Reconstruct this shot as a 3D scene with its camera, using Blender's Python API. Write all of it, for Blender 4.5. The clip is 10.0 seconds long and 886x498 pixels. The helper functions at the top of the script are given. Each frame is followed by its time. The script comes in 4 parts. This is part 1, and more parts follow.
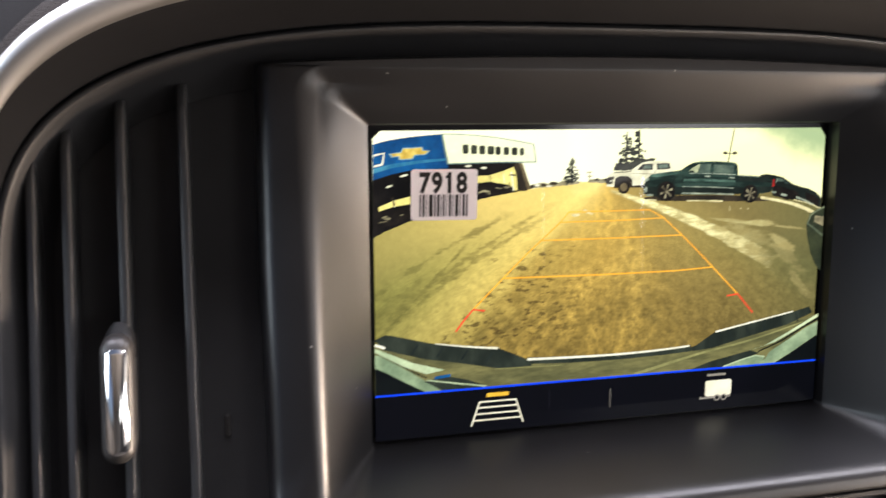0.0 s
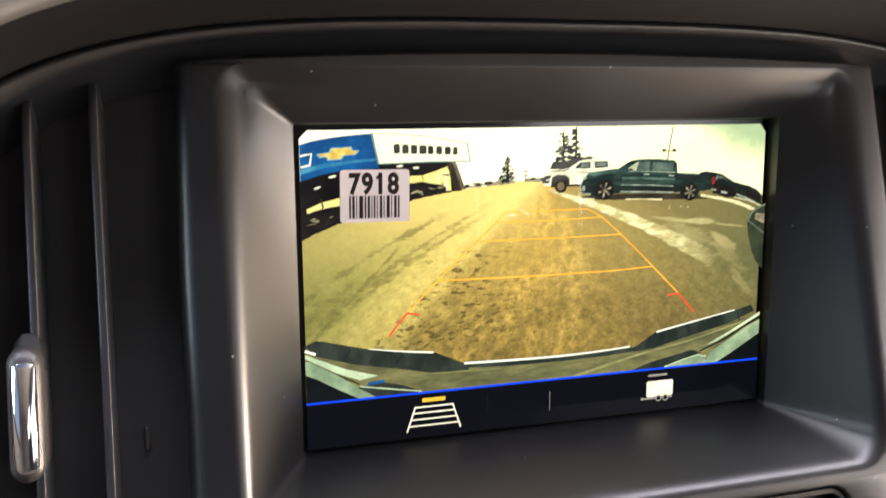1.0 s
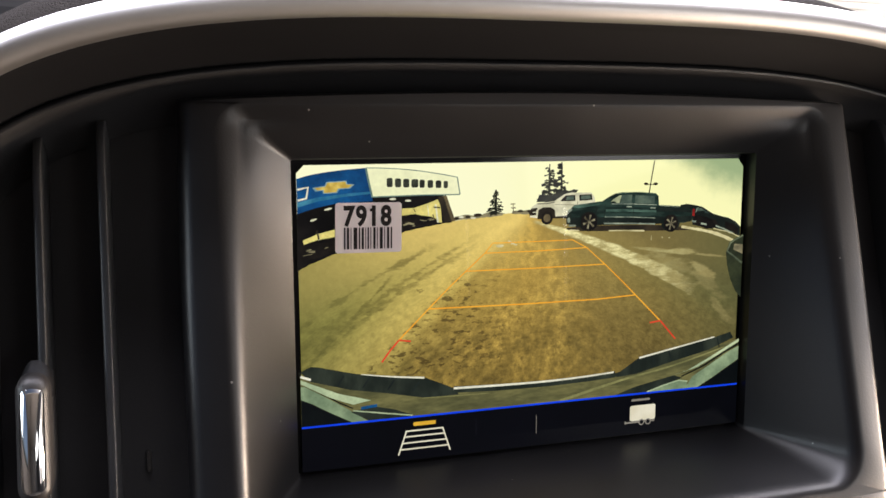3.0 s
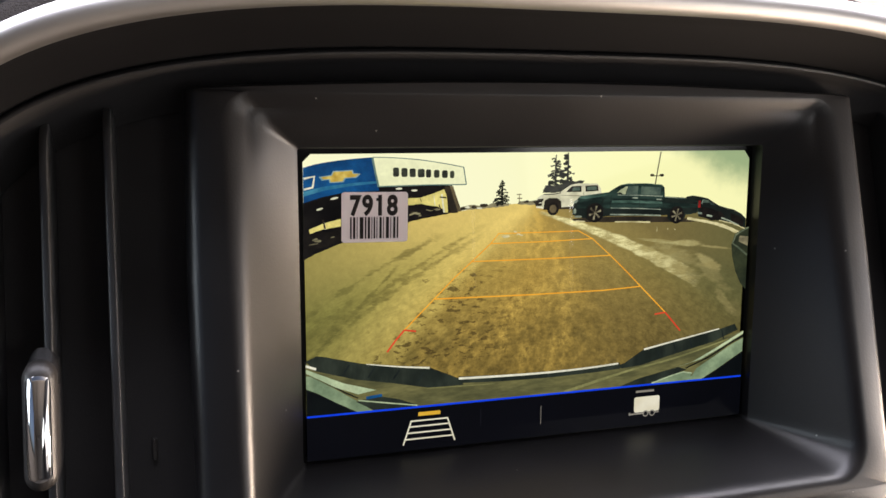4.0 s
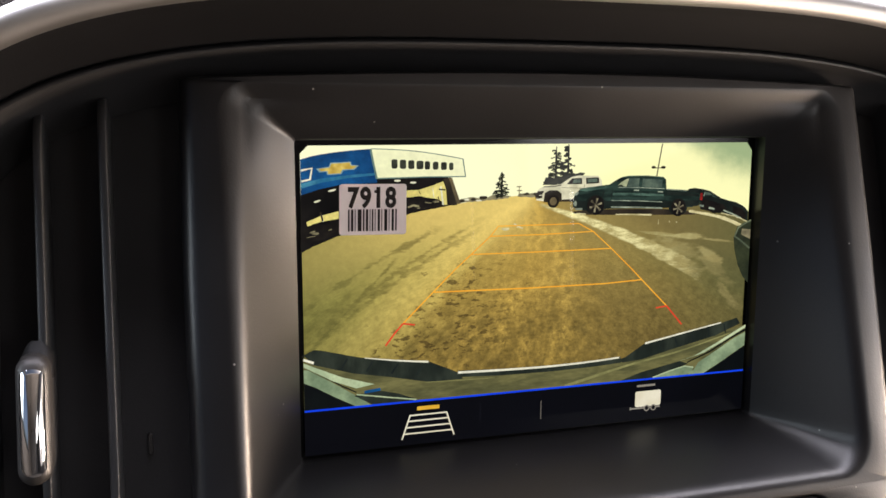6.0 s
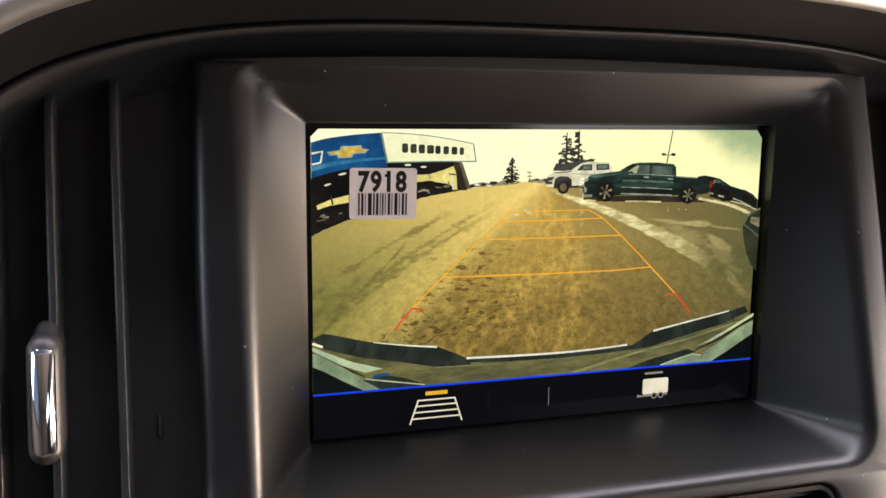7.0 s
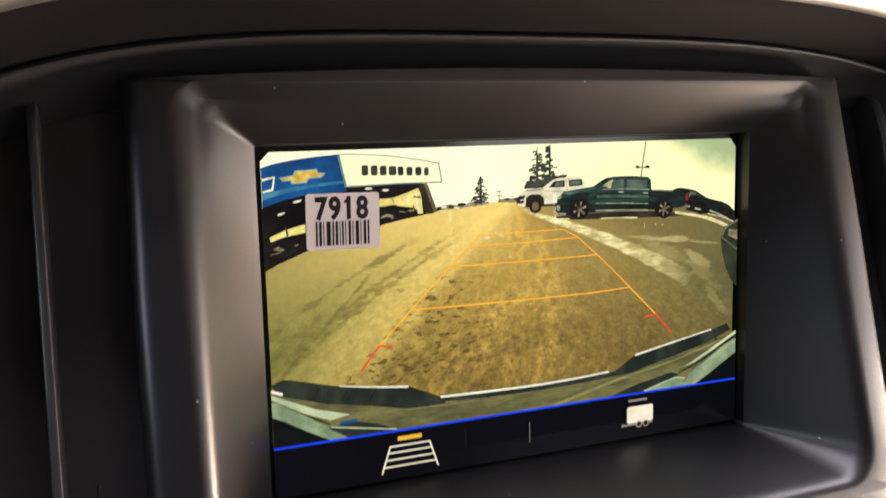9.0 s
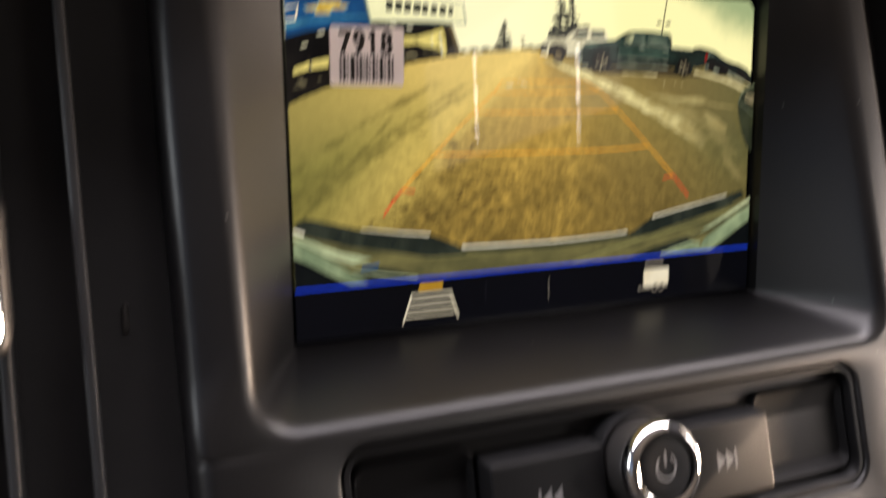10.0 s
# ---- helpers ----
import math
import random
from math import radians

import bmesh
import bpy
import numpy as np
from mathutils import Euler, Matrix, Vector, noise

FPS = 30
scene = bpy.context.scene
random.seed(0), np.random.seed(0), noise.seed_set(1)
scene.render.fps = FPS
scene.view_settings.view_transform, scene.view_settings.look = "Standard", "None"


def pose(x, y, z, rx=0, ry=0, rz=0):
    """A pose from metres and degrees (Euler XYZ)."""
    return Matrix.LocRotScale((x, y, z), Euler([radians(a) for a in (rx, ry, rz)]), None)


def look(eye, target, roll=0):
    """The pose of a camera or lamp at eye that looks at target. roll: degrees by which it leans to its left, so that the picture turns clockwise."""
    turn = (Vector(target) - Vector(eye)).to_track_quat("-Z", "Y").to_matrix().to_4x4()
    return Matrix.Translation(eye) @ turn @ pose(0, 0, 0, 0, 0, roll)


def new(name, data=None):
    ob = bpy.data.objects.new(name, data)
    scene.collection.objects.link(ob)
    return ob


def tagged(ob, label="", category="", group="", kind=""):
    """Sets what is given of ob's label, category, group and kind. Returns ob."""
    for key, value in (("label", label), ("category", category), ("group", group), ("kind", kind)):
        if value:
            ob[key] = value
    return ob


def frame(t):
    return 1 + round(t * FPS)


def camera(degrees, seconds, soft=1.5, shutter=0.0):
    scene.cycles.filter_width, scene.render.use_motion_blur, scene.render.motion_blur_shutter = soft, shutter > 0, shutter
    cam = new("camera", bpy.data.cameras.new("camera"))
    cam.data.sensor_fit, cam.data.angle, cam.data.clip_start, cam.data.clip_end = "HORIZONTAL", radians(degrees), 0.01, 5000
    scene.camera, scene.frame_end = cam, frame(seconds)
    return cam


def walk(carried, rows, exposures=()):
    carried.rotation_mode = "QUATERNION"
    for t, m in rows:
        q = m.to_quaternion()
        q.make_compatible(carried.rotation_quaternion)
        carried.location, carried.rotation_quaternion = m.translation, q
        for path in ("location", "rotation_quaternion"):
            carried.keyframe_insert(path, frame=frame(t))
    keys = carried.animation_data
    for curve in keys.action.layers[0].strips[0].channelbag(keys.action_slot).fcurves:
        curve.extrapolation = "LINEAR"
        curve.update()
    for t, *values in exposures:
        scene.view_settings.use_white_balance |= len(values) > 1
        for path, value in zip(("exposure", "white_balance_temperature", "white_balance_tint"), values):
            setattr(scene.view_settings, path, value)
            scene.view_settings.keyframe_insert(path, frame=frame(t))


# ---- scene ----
# The dashboard is laid out in its own axes (metres): x to the passenger's side, y into the dash,
# z up along the display, the origin in the middle of the display's blue line. DASH leans it back in the cab.
DASH = pose(0, 0, 1.25, -12, 0, 0)
cam = camera(53.7, 10.0, soft=1.55, shutter=0.6)
PATH = [
    (0, (-0.1374, -0.2868, 0.0951), (-0.0626, 0.0001, 0.0500), -0.19),
    (0.2, (-0.1324, -0.2837, 0.0988), (-0.0540, 0.0021, 0.0518), 0.01),
    (0.5, (-0.1261, -0.2838, 0.0987), (-0.0454, 0.0013, 0.0520), -0.23),
    (0.8, (-0.1256, -0.2796, 0.0947), (-0.0428, 0.0046, 0.0457), -0.26),
    (1, (-0.1227, -0.2819, 0.0979), (-0.0384, 0.0019, 0.0493), -0.41),
    (1.3, (-0.1241, -0.2901, 0.1032), (-0.0394, -0.0060, 0.0569), -0.51),
    (1.5, (-0.1273, -0.2937, 0.1028), (-0.0435, -0.0090, 0.0590), -0.54),
    (1.7, (-0.1318, -0.2959, 0.1048), (-0.0477, -0.0110, 0.0623), -0.39),
    (2, (-0.1255, -0.2950, 0.1077), (-0.0393, -0.0105, 0.0678), -0.41),
    (2.2, (-0.1248, -0.2944, 0.1080), (-0.0378, -0.0101, 0.0681), -0.45),
    (2.5, (-0.1248, -0.2944, 0.1060), (-0.0379, -0.0101, 0.0656), -0.36),
    (4, (-0.1280, -0.2923, 0.1022), (-0.0404, -0.0088, 0.0579), 0.18),
    (4.5, (-0.1285, -0.2926, 0.1019), (-0.0414, -0.0090, 0.0575), 0.25),
    (5, (-0.1282, -0.2929, 0.1034), (-0.0408, -0.0095, 0.0584), 0.21),
    (6.5, (-0.1255, -0.2886, 0.0987), (-0.0391, -0.0052, 0.0520), 0.20),
    (7, (-0.1298, -0.2885, 0.0976), (-0.0425, -0.0055, 0.0497), 0.63),
    (7.5, (-0.1297, -0.2866, 0.0958), (-0.0419, -0.0039, 0.0474), 0.79),
    (8, (-0.1289, -0.2777, 0.0898), (-0.0394, 0.0041, 0.0395), 1.12),
    (8.2, (-0.1343, -0.2832, 0.0922), (-0.0440, -0.0014, 0.0429), 1.06),
    (8.5, (-0.1436, -0.2782, 0.0880), (-0.0503, 0.0027, 0.0388), 0.65),
    (8.7, (-0.1376, -0.2708, 0.0938), (-0.0357, 0.0076, 0.0478), 0.00),
    (9, (-0.1328, -0.2602, 0.0949), (-0.0229, 0.0161, 0.0553), -1.38),
    (9.2, (-0.1403, -0.2550, 0.0854), (-0.0293, 0.0216, 0.0512), -2.04),
    (9.4, (-0.1449, -0.2446, 0.0773), (-0.0283, 0.0290, 0.0384), -1.76),
    (9.5, (-0.1443, -0.2461, 0.0748), (-0.0256, 0.0268, 0.0367), -1.72),
    (9.8, (-0.1468, -0.2496, 0.0701), (-0.0229, 0.0204, 0.0280), -1.04),
    (9.9, (-0.1494, -0.2503, 0.0638), (-0.0260, 0.0194, 0.0184), -0.93),
    (10, (-0.1512, -0.2528, 0.0541), (-0.0302, 0.0174, 0.0056), -0.74),
]
walk(cam, [(t, DASH @ look(eye, target, roll)) for t, eye, target, roll in PATH],
     exposures=[(0.0, 0.62, 6500, 10), (0.5, 0.77, 6500, 10), (1.5, 0.80, 6450, 10), (2.0, 0.38, 6400, 10), (2.5, 0.03, 6520, 10), (4.5, -0.03, 6550, 10),
                (7.5, 0.13, 6700, 11), (8.5, 0.12, 6750, 11), (9.0, 0.29, 6750, 12), (9.5, 0.09, 6850, 12), (10.0, 0.03, 7150, 13)])

# ---- world and light: a bright overcast day outside the cab's windows
world = bpy.data.worlds.new("world")
scene.world = world
world.use_nodes = True
wn = world.node_tree
sky = wn.nodes.new("ShaderNodeTexSky")
sky.sky_type = "NISHITA"
sky.sun_disc = False
sky.sun_elevation, sky.sun_rotation = radians(32), radians(60)
sky.air_density, sky.dust_density, sky.ozone_density = 0.6, 8.0, 0.2
wn.nodes["Background"].inputs["Strength"].default_value = 0.15
wn.links.new(sky.outputs[0], wn.nodes["Background"].inputs["Color"])
sun = bpy.data.lights.new("sun", "SUN")
sun.energy, sun.angle, sun.color = 1.5, radians(15), (1.0, 0.95, 0.88)
sun_ob = new("sun", sun)
sun_ob.matrix_world = look((3, 1.0, 4), (0, 0, 1.2))


def area_lamp(name, eye, target, wide, high, watts, colour=(1, 0.98, 0.95)):
    lamp = bpy.data.lights.new(name, "AREA")
    lamp.shape, lamp.size, lamp.size_y, lamp.energy, lamp.color = "RECTANGLE", wide, high, watts, colour
    ob = new(name, lamp)
    ob.matrix_world = look(eye, target)
    return ob


area_lamp("windshield_daylight", (0.05, 0.24, 1.81), (0.05, -0.02, 1.15), 1.40, 0.60, 34.0, (0.96, 0.94, 1.07))
# added warm fill, below any real window, to brighten the recess's left wall
area_lamp("low_passenger_fill", (0.79, -0.13, 1.09), (0, -0.03, 1.24), 0.30, 0.16, 32.0, (1.0, 0.78, 0.60))
area_lamp("door_window_daylight", (0.79, -0.47, 1.34), (0, -0.47, 1.34), 0.48, 0.26, 3.4, (1.0, 0.94, 0.94))
# unseen lamp added where the glass streaks mirror it late in the move
area_lamp("rear_streak_lamp", (0.79, -1.45, 1.67), (0, -1.45, 1.67), 0.86, 0.29, 3.4, (1.0, 0.98, 0.96))
area_lamp("driver_window_daylight", (-0.84, -0.04, 1.47), (0, -0.10, 1.25), 0.36, 0.30, 2.2, (0.82, 0.92, 1.0))

# ---- materials


def lin(c):
    return c / 12.92 if c <= 0.04045 else ((c + 0.055) / 1.055) ** 2.4


def rgb(r, g, b):
    return (lin(r / 255), lin(g / 255), lin(b / 255), 1.0)


def base_material(name):
    m = bpy.data.materials.new(name)
    m.use_nodes = True
    return m, m.node_tree, m.node_tree.nodes["Principled BSDF"]


def math_node(nt, op, a, b=None, c=None):
    n = nt.nodes.new("ShaderNodeMath")
    n.operation = op
    for i, v in enumerate((a, b, c)):
        if v is None:
            continue
        if isinstance(v, (int, float)):
            n.inputs[i].default_value = v
        else:
            nt.links.new(v, n.inputs[i])
    return n.outputs[0]


def mix_colour(nt, fac, a, b):
    n = nt.nodes.new("ShaderNodeMix")
    n.data_type = "RGBA"
    for sock, v in ((n.inputs[0], fac), (n.inputs[6], a), (n.inputs[7], b)):
        if isinstance(v, (tuple, float, int)):
            sock.default_value = v
        else:
            nt.links.new(v, sock)
    return n.outputs[2]


def smooth_step(nt, v, lo, hi):
    n = nt.nodes.new("ShaderNodeMapRange")
    n.interpolation_type = "SMOOTHSTEP"
    nt.links.new(v, n.inputs[0])
    n.inputs[1].default_value, n.inputs[2].default_value = lo, hi
    return n.outputs[0]


def noise_node(nt, vec, scale, detail=3.0, rough=0.55):
    n = nt.nodes.new("ShaderNodeTexNoise")
    n.inputs["Scale"].default_value = scale
    n.inputs["Detail"].default_value = detail
    n.inputs["Roughness"].default_value = rough
    if vec is not None:
        nt.links.new(vec, n.inputs["Vector"])
    return n.outputs["Fac"]


def coords(nt):
    return nt.nodes.new("ShaderNodeTexCoord").outputs["Object"]


def add_bump(nt, bsdf, height, strength, distance):
    b = nt.nodes.new("ShaderNodeBump")
    b.inputs["Strength"].default_value, b.inputs["Distance"].default_value = strength, distance
    nt.links.new(height, b.inputs["Height"])
    nt.links.new(b.outputs[0], bsdf.inputs["Normal"])


def plastic(name, colour, rough, grain=1400.0, bump=0.25, spec=0.5, wear=0.25, specks=0.0):
    """Moulded plastic with a fine grain, faint smears in its gloss and a few dust specks."""
    m, nt, p = base_material(name)
    co = coords(nt)
    fine = noise_node(nt, co, grain, 2.0)
    broad = noise_node(nt, co, 28.0, 4.0)
    dark = tuple(c * (1 - wear) for c in colour[:3]) + (1.0,)
    light = tuple(c * (1 + wear) for c in colour[:3]) + (1.0,)
    col = mix_colour(nt, broad, dark, light)
    if specks:
        v = nt.nodes.new("ShaderNodeTexVoronoi")
        v.inputs["Scale"].default_value = 190.0
        nt.links.new(co, v.inputs["Vector"])
        dot = math_node(nt, "LESS_THAN", v.outputs["Distance"], 0.07)
        rare = math_node(nt, "GREATER_THAN", noise_node(nt, co, 90.0, 1.0), 0.66)
        col = mix_colour(nt, math_node(nt, "MULTIPLY", math_node(nt, "MULTIPLY", dot, rare), specks), col, (0.5, 0.48, 0.45, 1))
    nt.links.new(col, p.inputs["Base Color"])
    r = nt.nodes.new("ShaderNodeMapRange")
    nt.links.new(broad, r.inputs[0])
    r.inputs[3].default_value, r.inputs[4].default_value = rough - 0.07, rough + 0.09
    nt.links.new(r.outputs[0], p.inputs["Roughness"])
    p.inputs["Specular IOR Level"].default_value = spec
    add_bump(nt, p, fine, bump, 0.0002)
    return m


def metal(name, colour, rough, brushed=0.0):
    m, nt, p = base_material(name)
    p.inputs["Metallic"].default_value = 1.0
    co = coords(nt)
    n = noise_node(nt, co, 60.0, 3.0)
    nt.links.new(mix_colour(nt, n, colour, tuple(0.85 * c for c in colour[:3]) + (1.0,)), p.inputs["Base Color"])
    r = nt.nodes.new("ShaderNodeMapRange")
    nt.links.new(n, r.inputs[0])
    r.inputs[3].default_value, r.inputs[4].default_value = max(rough - 0.03, 0.02), rough + 0.04
    nt.links.new(r.outputs[0], p.inputs["Roughness"])
    if brushed:
        add_bump(nt, p, noise_node(nt, co, 1500.0, 2.0), brushed, 0.0001)
    return m


def leather(name, colour):
    m, nt, p = base_material(name)
    co = coords(nt)
    v = nt.nodes.new("ShaderNodeTexVoronoi")
    v.feature = "DISTANCE_TO_EDGE"
    v.inputs["Scale"].default_value = 900.0
    nt.links.new(co, v.inputs["Vector"])
    broad = noise_node(nt, co, 40.0, 4.0)
    nt.links.new(mix_colour(nt, broad, tuple(0.75 * c for c in colour[:3]) + (1,), colour), p.inputs["Base Color"])
    p.inputs["Roughness"].default_value = 0.80
    p.inputs["Specular IOR Level"].default_value = 0.05
    h = math_node(nt, "ADD", smooth_step(nt, v.outputs["Distance"], 0.0, 0.25), math_node(nt, "MULTIPLY", noise_node(nt, co, 900.0), 0.5))
    add_bump(nt, p, h, 0.7, 0.0004)
    return m


BACKLIGHT = 0.92


def glow(name, a, b=None, scale=90.0, gain=1.0, stretch=None, lo=0.35, hi=0.65, mottle=0.5):
    """A lit area of the display: two colours mingled by a soft noise, under the panel's dull glass."""
    m, nt, p = base_material(name)
    p.inputs["Base Color"].default_value = (0.006, 0.006, 0.007, 1)
    p.inputs["Roughness"].default_value = 0.04
    p.inputs["Specular IOR Level"].default_value = 0.10
    p.inputs["Emission Strength"].default_value = gain * BACKLIGHT
    if b is None:
        b = tuple(min(255, c * 0.88) for c in a)
    co = coords(nt)
    if stretch:
        mp = nt.nodes.new("ShaderNodeMapping")
        mp.inputs["Scale"].default_value = stretch
        nt.links.new(co, mp.inputs["Vector"])
        co = mp.outputs[0]
    f = smooth_step(nt, noise_node(nt, co, scale, 4.0), lo, hi)
    fine = math_node(nt, "MULTIPLY_ADD", math_node(nt, "SUBTRACT", noise_node(nt, co, 900.0, 3.0, 0.6), 0.5), mottle, 1.0)
    middling = math_node(nt, "MULTIPLY_ADD", math_node(nt, "SUBTRACT", noise_node(nt, co, 280.0, 5.0, 0.65), 0.5), mottle * 1.5, 1.0)
    fine = math_node(nt, "MULTIPLY", fine, middling)
    sc = nt.nodes.new("ShaderNodeVectorMath")
    sc.operation = "SCALE"
    nt.links.new(mix_colour(nt, f, rgb(*b), rgb(*a)), sc.inputs[0])
    nt.links.new(fine, sc.inputs["Scale"])
    nt.links.new(sc.outputs[0], p.inputs["Emission Color"])
    return m


def sky_glow(name):
    """The pictured sky: washed-out cream, with a grey-green bank of cloud to one side."""
    m, nt, p = base_material(name)
    p.inputs["Base Color"].default_value = (0.006, 0.006, 0.007, 1)
    p.inputs["Roughness"].default_value, p.inputs["Specular IOR Level"].default_value = 0.045, 0.10
    p.inputs["Emission Strength"].default_value = BACKLIGHT * 1.06
    co = coords(nt)
    s = nt.nodes.new("ShaderNodeSeparateXYZ")
    nt.links.new(co, s.inputs[0])
    n = noise_node(nt, co, 35.0, 4.0)
    u = math_node(nt, "ADD", s.outputs[0], math_node(nt, "MULTIPLY", n, 0.03))
    c = mix_colour(nt, smooth_step(nt, u, -0.02, 0.055), rgb(*SKY_LIGHT), rgb(*SKY_MID))
    bank = math_node(nt, "ADD", math_node(nt, "MULTIPLY_ADD", s.outputs[2], 1.1, -0.088), math_node(nt, "MULTIPLY_ADD", s.outputs[0], 0.5, -0.0335))
    bank = math_node(nt, "ADD", bank, math_node(nt, "MULTIPLY_ADD", noise_node(nt, co, 75.0, 5.0, 0.6), 0.016, -0.008))
    c = mix_colour(nt, smooth_step(nt, bank, -0.001, 0.014), c, rgb(*SKY_CLOUD))
    nt.links.new(c, p.inputs["Emission Color"])
    return m


def lot_glow(name):
    """The pictured car park: mud, gravel and melting snow drawn out along the way back, seen through a bowed lens."""
    m, nt, p = base_material(name)
    p.inputs["Base Color"].default_value = (0.006, 0.006, 0.007, 1)
    p.inputs["Roughness"].default_value, p.inputs["Specular IOR Level"].default_value = 0.045, 0.10
    p.inputs["Emission Strength"].default_value = BACKLIGHT
    co = coords(nt)
    s = nt.nodes.new("ShaderNodeSeparateXYZ")
    nt.links.new(co, s.inputs[0])

    def mul(*v):
        out = v[0]
        for w in v[1:]:
            out = math_node(nt, "MULTIPLY", out, w)
        return out

    def add(a, b):
        return math_node(nt, "ADD", a, b)

    def step(v, lo, hi):
        return smooth_step(nt, v, lo, hi)

    u, v = mul(s.outputs[0], 100.0), mul(s.outputs[2], 100.0)
    drop = math_node(nt, "MAXIMUM", math_node(nt, "SUBTRACT", math_node(nt, "SUBTRACT", 7.55, mul(u, u, 0.023)), v), 0.18)
    pp, qq = math_node(nt, "DIVIDE", u, drop), math_node(nt, "DIVIDE", 6.0, drop)

    def plane(a, b):
        c = nt.nodes.new("ShaderNodeCombineXYZ")
        nt.links.new(mul(pp, a), c.inputs[0])
        nt.links.new(mul(qq, b), c.inputs[1])
        return c.outputs[0]

    lean = nt.nodes.new("ShaderNodeMapping")
    lean.inputs["Rotation"].default_value = (0, radians(-24), 0)
    lean.inputs["Scale"].default_value = (0.45, 1.0, 1.5)
    nt.links.new(co, lean.inputs["Vector"])
    squashed = lean.outputs[0]
    streak = noise_node(nt, plane(2.2, 0.35), 1.6, 5.0, 0.6)
    clod = noise_node(nt, plane(4.6, 5.0), 2.6, 8.0, 0.72)
    grit = noise_node(nt, plane(5.0, 6.0), 3.0, 5.0, 0.72)
    blot = noise_node(nt, co, 60.0, 5.0, 0.62)
    fine = noise_node(nt, co, 420.0, 3.0, 0.6)
    rag = math_node(nt, "SUBTRACT", noise_node(nt, squashed, 190.0, 7.0, 0.72), 0.5)
    wob = add(pp, add(mul(math_node(nt, "SUBTRACT", streak, 0.5), 0.6), mul(math_node(nt, "SUBTRACT", blot, 0.5), 0.7)))
    # the broad colours across the way: dry yellow mud, then the darker lane, then wet olive asphalt
    ramp = nt.nodes.new("ShaderNodeValToRGB")
    nt.links.new(math_node(nt, "MULTIPLY_ADD", wob, 0.1, 0.5), ramp.inputs[0])
    cr = ramp.color_ramp
    cr.elements[0].position, cr.elements[0].color = 0.0, rgb(*LOT[0])
    cr.elements[1].position, cr.elements[1].color = 1.0, rgb(*LOT[-1])
    for pos, c in LOT_STOPS:
        cr.elements.new(pos).color = rgb(*c)
    col = ramp.outputs[0]
    # far off everything pales to ochre
    col = mix_colour(nt, mul(step(drop, 3.0, 0.5), step(wob, 0.4, -1.4), 0.8), col, rgb(*LOT_FAR))
    col = mix_colour(nt, mul(step(drop, 2.8, 1.0), step(wob, 0.5, 1.3), 0.55), col, rgb(134, 116, 66))
    # tyre tracks on the mud
    along = nt.nodes.new("ShaderNodeMapping")
    along.inputs["Rotation"].default_value = (0, radians(33), 0)
    along.inputs["Scale"].default_value = (0.4, 1.0, 1.3)
    nt.links.new(co, along.inputs["Vector"])
    turned_early = along.outputs[0]
    patchy = step(noise_node(nt, turned_early, 260.0, 6.0, 0.75), 0.38, 0.58)
    for c0, c1, c2, width, fray, lo, hi, depth in ((7.27, 0.19, -0.029, 0.035, 0.9, -3.4, -4.6, 0.75), (7.34, 0.356, -0.027, 0.05, 0.9, -1.8, -3.6, 0.7), (7.04, 0.356, -0.027, 0.05, 0.9, -1.8, -3.6, 0.7), (10.56, 1.006, 0.0, 0.04, 0.4, -5.3, -5.7, 0.95),
                                                   (6.84, 0.27, -0.026, 0.40, 1.0, -6.3, -7.6, 0.75)):
        line = add(add(mul(u, u, c2), mul(u, c1)), c0)
        off = add(math_node(nt, "ABSOLUTE", math_node(nt, "SUBTRACT", v, line)), mul(rag, fray))
        bare = mul(step(add(off, mul(math_node(nt, "SUBTRACT", noise_node(nt, turned_early, 420.0, 5.0, 0.7), 0.5), 0.45)), width + 0.10, width - 0.03), step(u, lo, hi), math_node(nt, "MULTIPLY_ADD", patchy, 0.6, 0.4), depth)
        col = mix_colour(nt, bare, col, rgb(*LOT_TRACK))
    # churned dark earth in the near lane, with ochre showing through
    near = mul(step(add(drop, mul(blot, 3.0)), 4.6, 6.6), step(wob, -1.25, -0.85), step(wob, 1.9, 1.0))
    col = mix_colour(nt, mul(near, math_node(nt, "MULTIPLY_ADD", step(add(mul(clod, 0.5), mul(noise_node(nt, co, 160.0, 6.0, 0.65), 0.5)), 0.58, 0.43), 0.42, 0.32)), col, rgb(*LOT_EARTH))
    lane = mul(step(wob, -1.1, -0.3), step(wob, 0.8, 0.2))
    col = mix_colour(nt, mul(lane, step(blot, 0.40, 0.66), step(noise_node(nt, co, 210.0, 6.0, 0.7), 0.38, 0.60), 0.7), col, rgb(*LOT_OCHRE))
    col = mix_colour(nt, mul(step(u, -3.5, -9.0), 0.55), col, rgb(124, 124, 66))
    col = mix_colour(nt, mul(step(u, 4.5, 9.0), 0.5), col, rgb(100, 104, 66))
    col = mix_colour(nt, mul(step(wob, 0.15, 0.7), step(drop, 2.0, 4.0), 0.40), col, rgb(104, 90, 50))
    # small dark clods
    bits = mul(step(grit, 0.57, 0.63), step(blot, 0.40, 0.55), step(wob, -1.5, -1.2), step(wob, 0.5, -0.5), step(drop, 1.2, 3.0))
    col = mix_colour(nt, mul(bits, 0.8), col, rgb(*LOT_CLOD))
    lumps = mul(step(clod, 0.66, 0.70), step(wob, -2.0, -1.2), step(wob, 2.0, 0.5), step(drop, 1.2, 2.4))
    col = mix_colour(nt, mul(lumps, 0.7), col, rgb(*LOT_CLOD))
    # short dark scrapes of thrown mud
    turned_co = nt.nodes.new("ShaderNodeMapping")
    turned_co.inputs["Rotation"].default_value = (0, radians(28), 0)
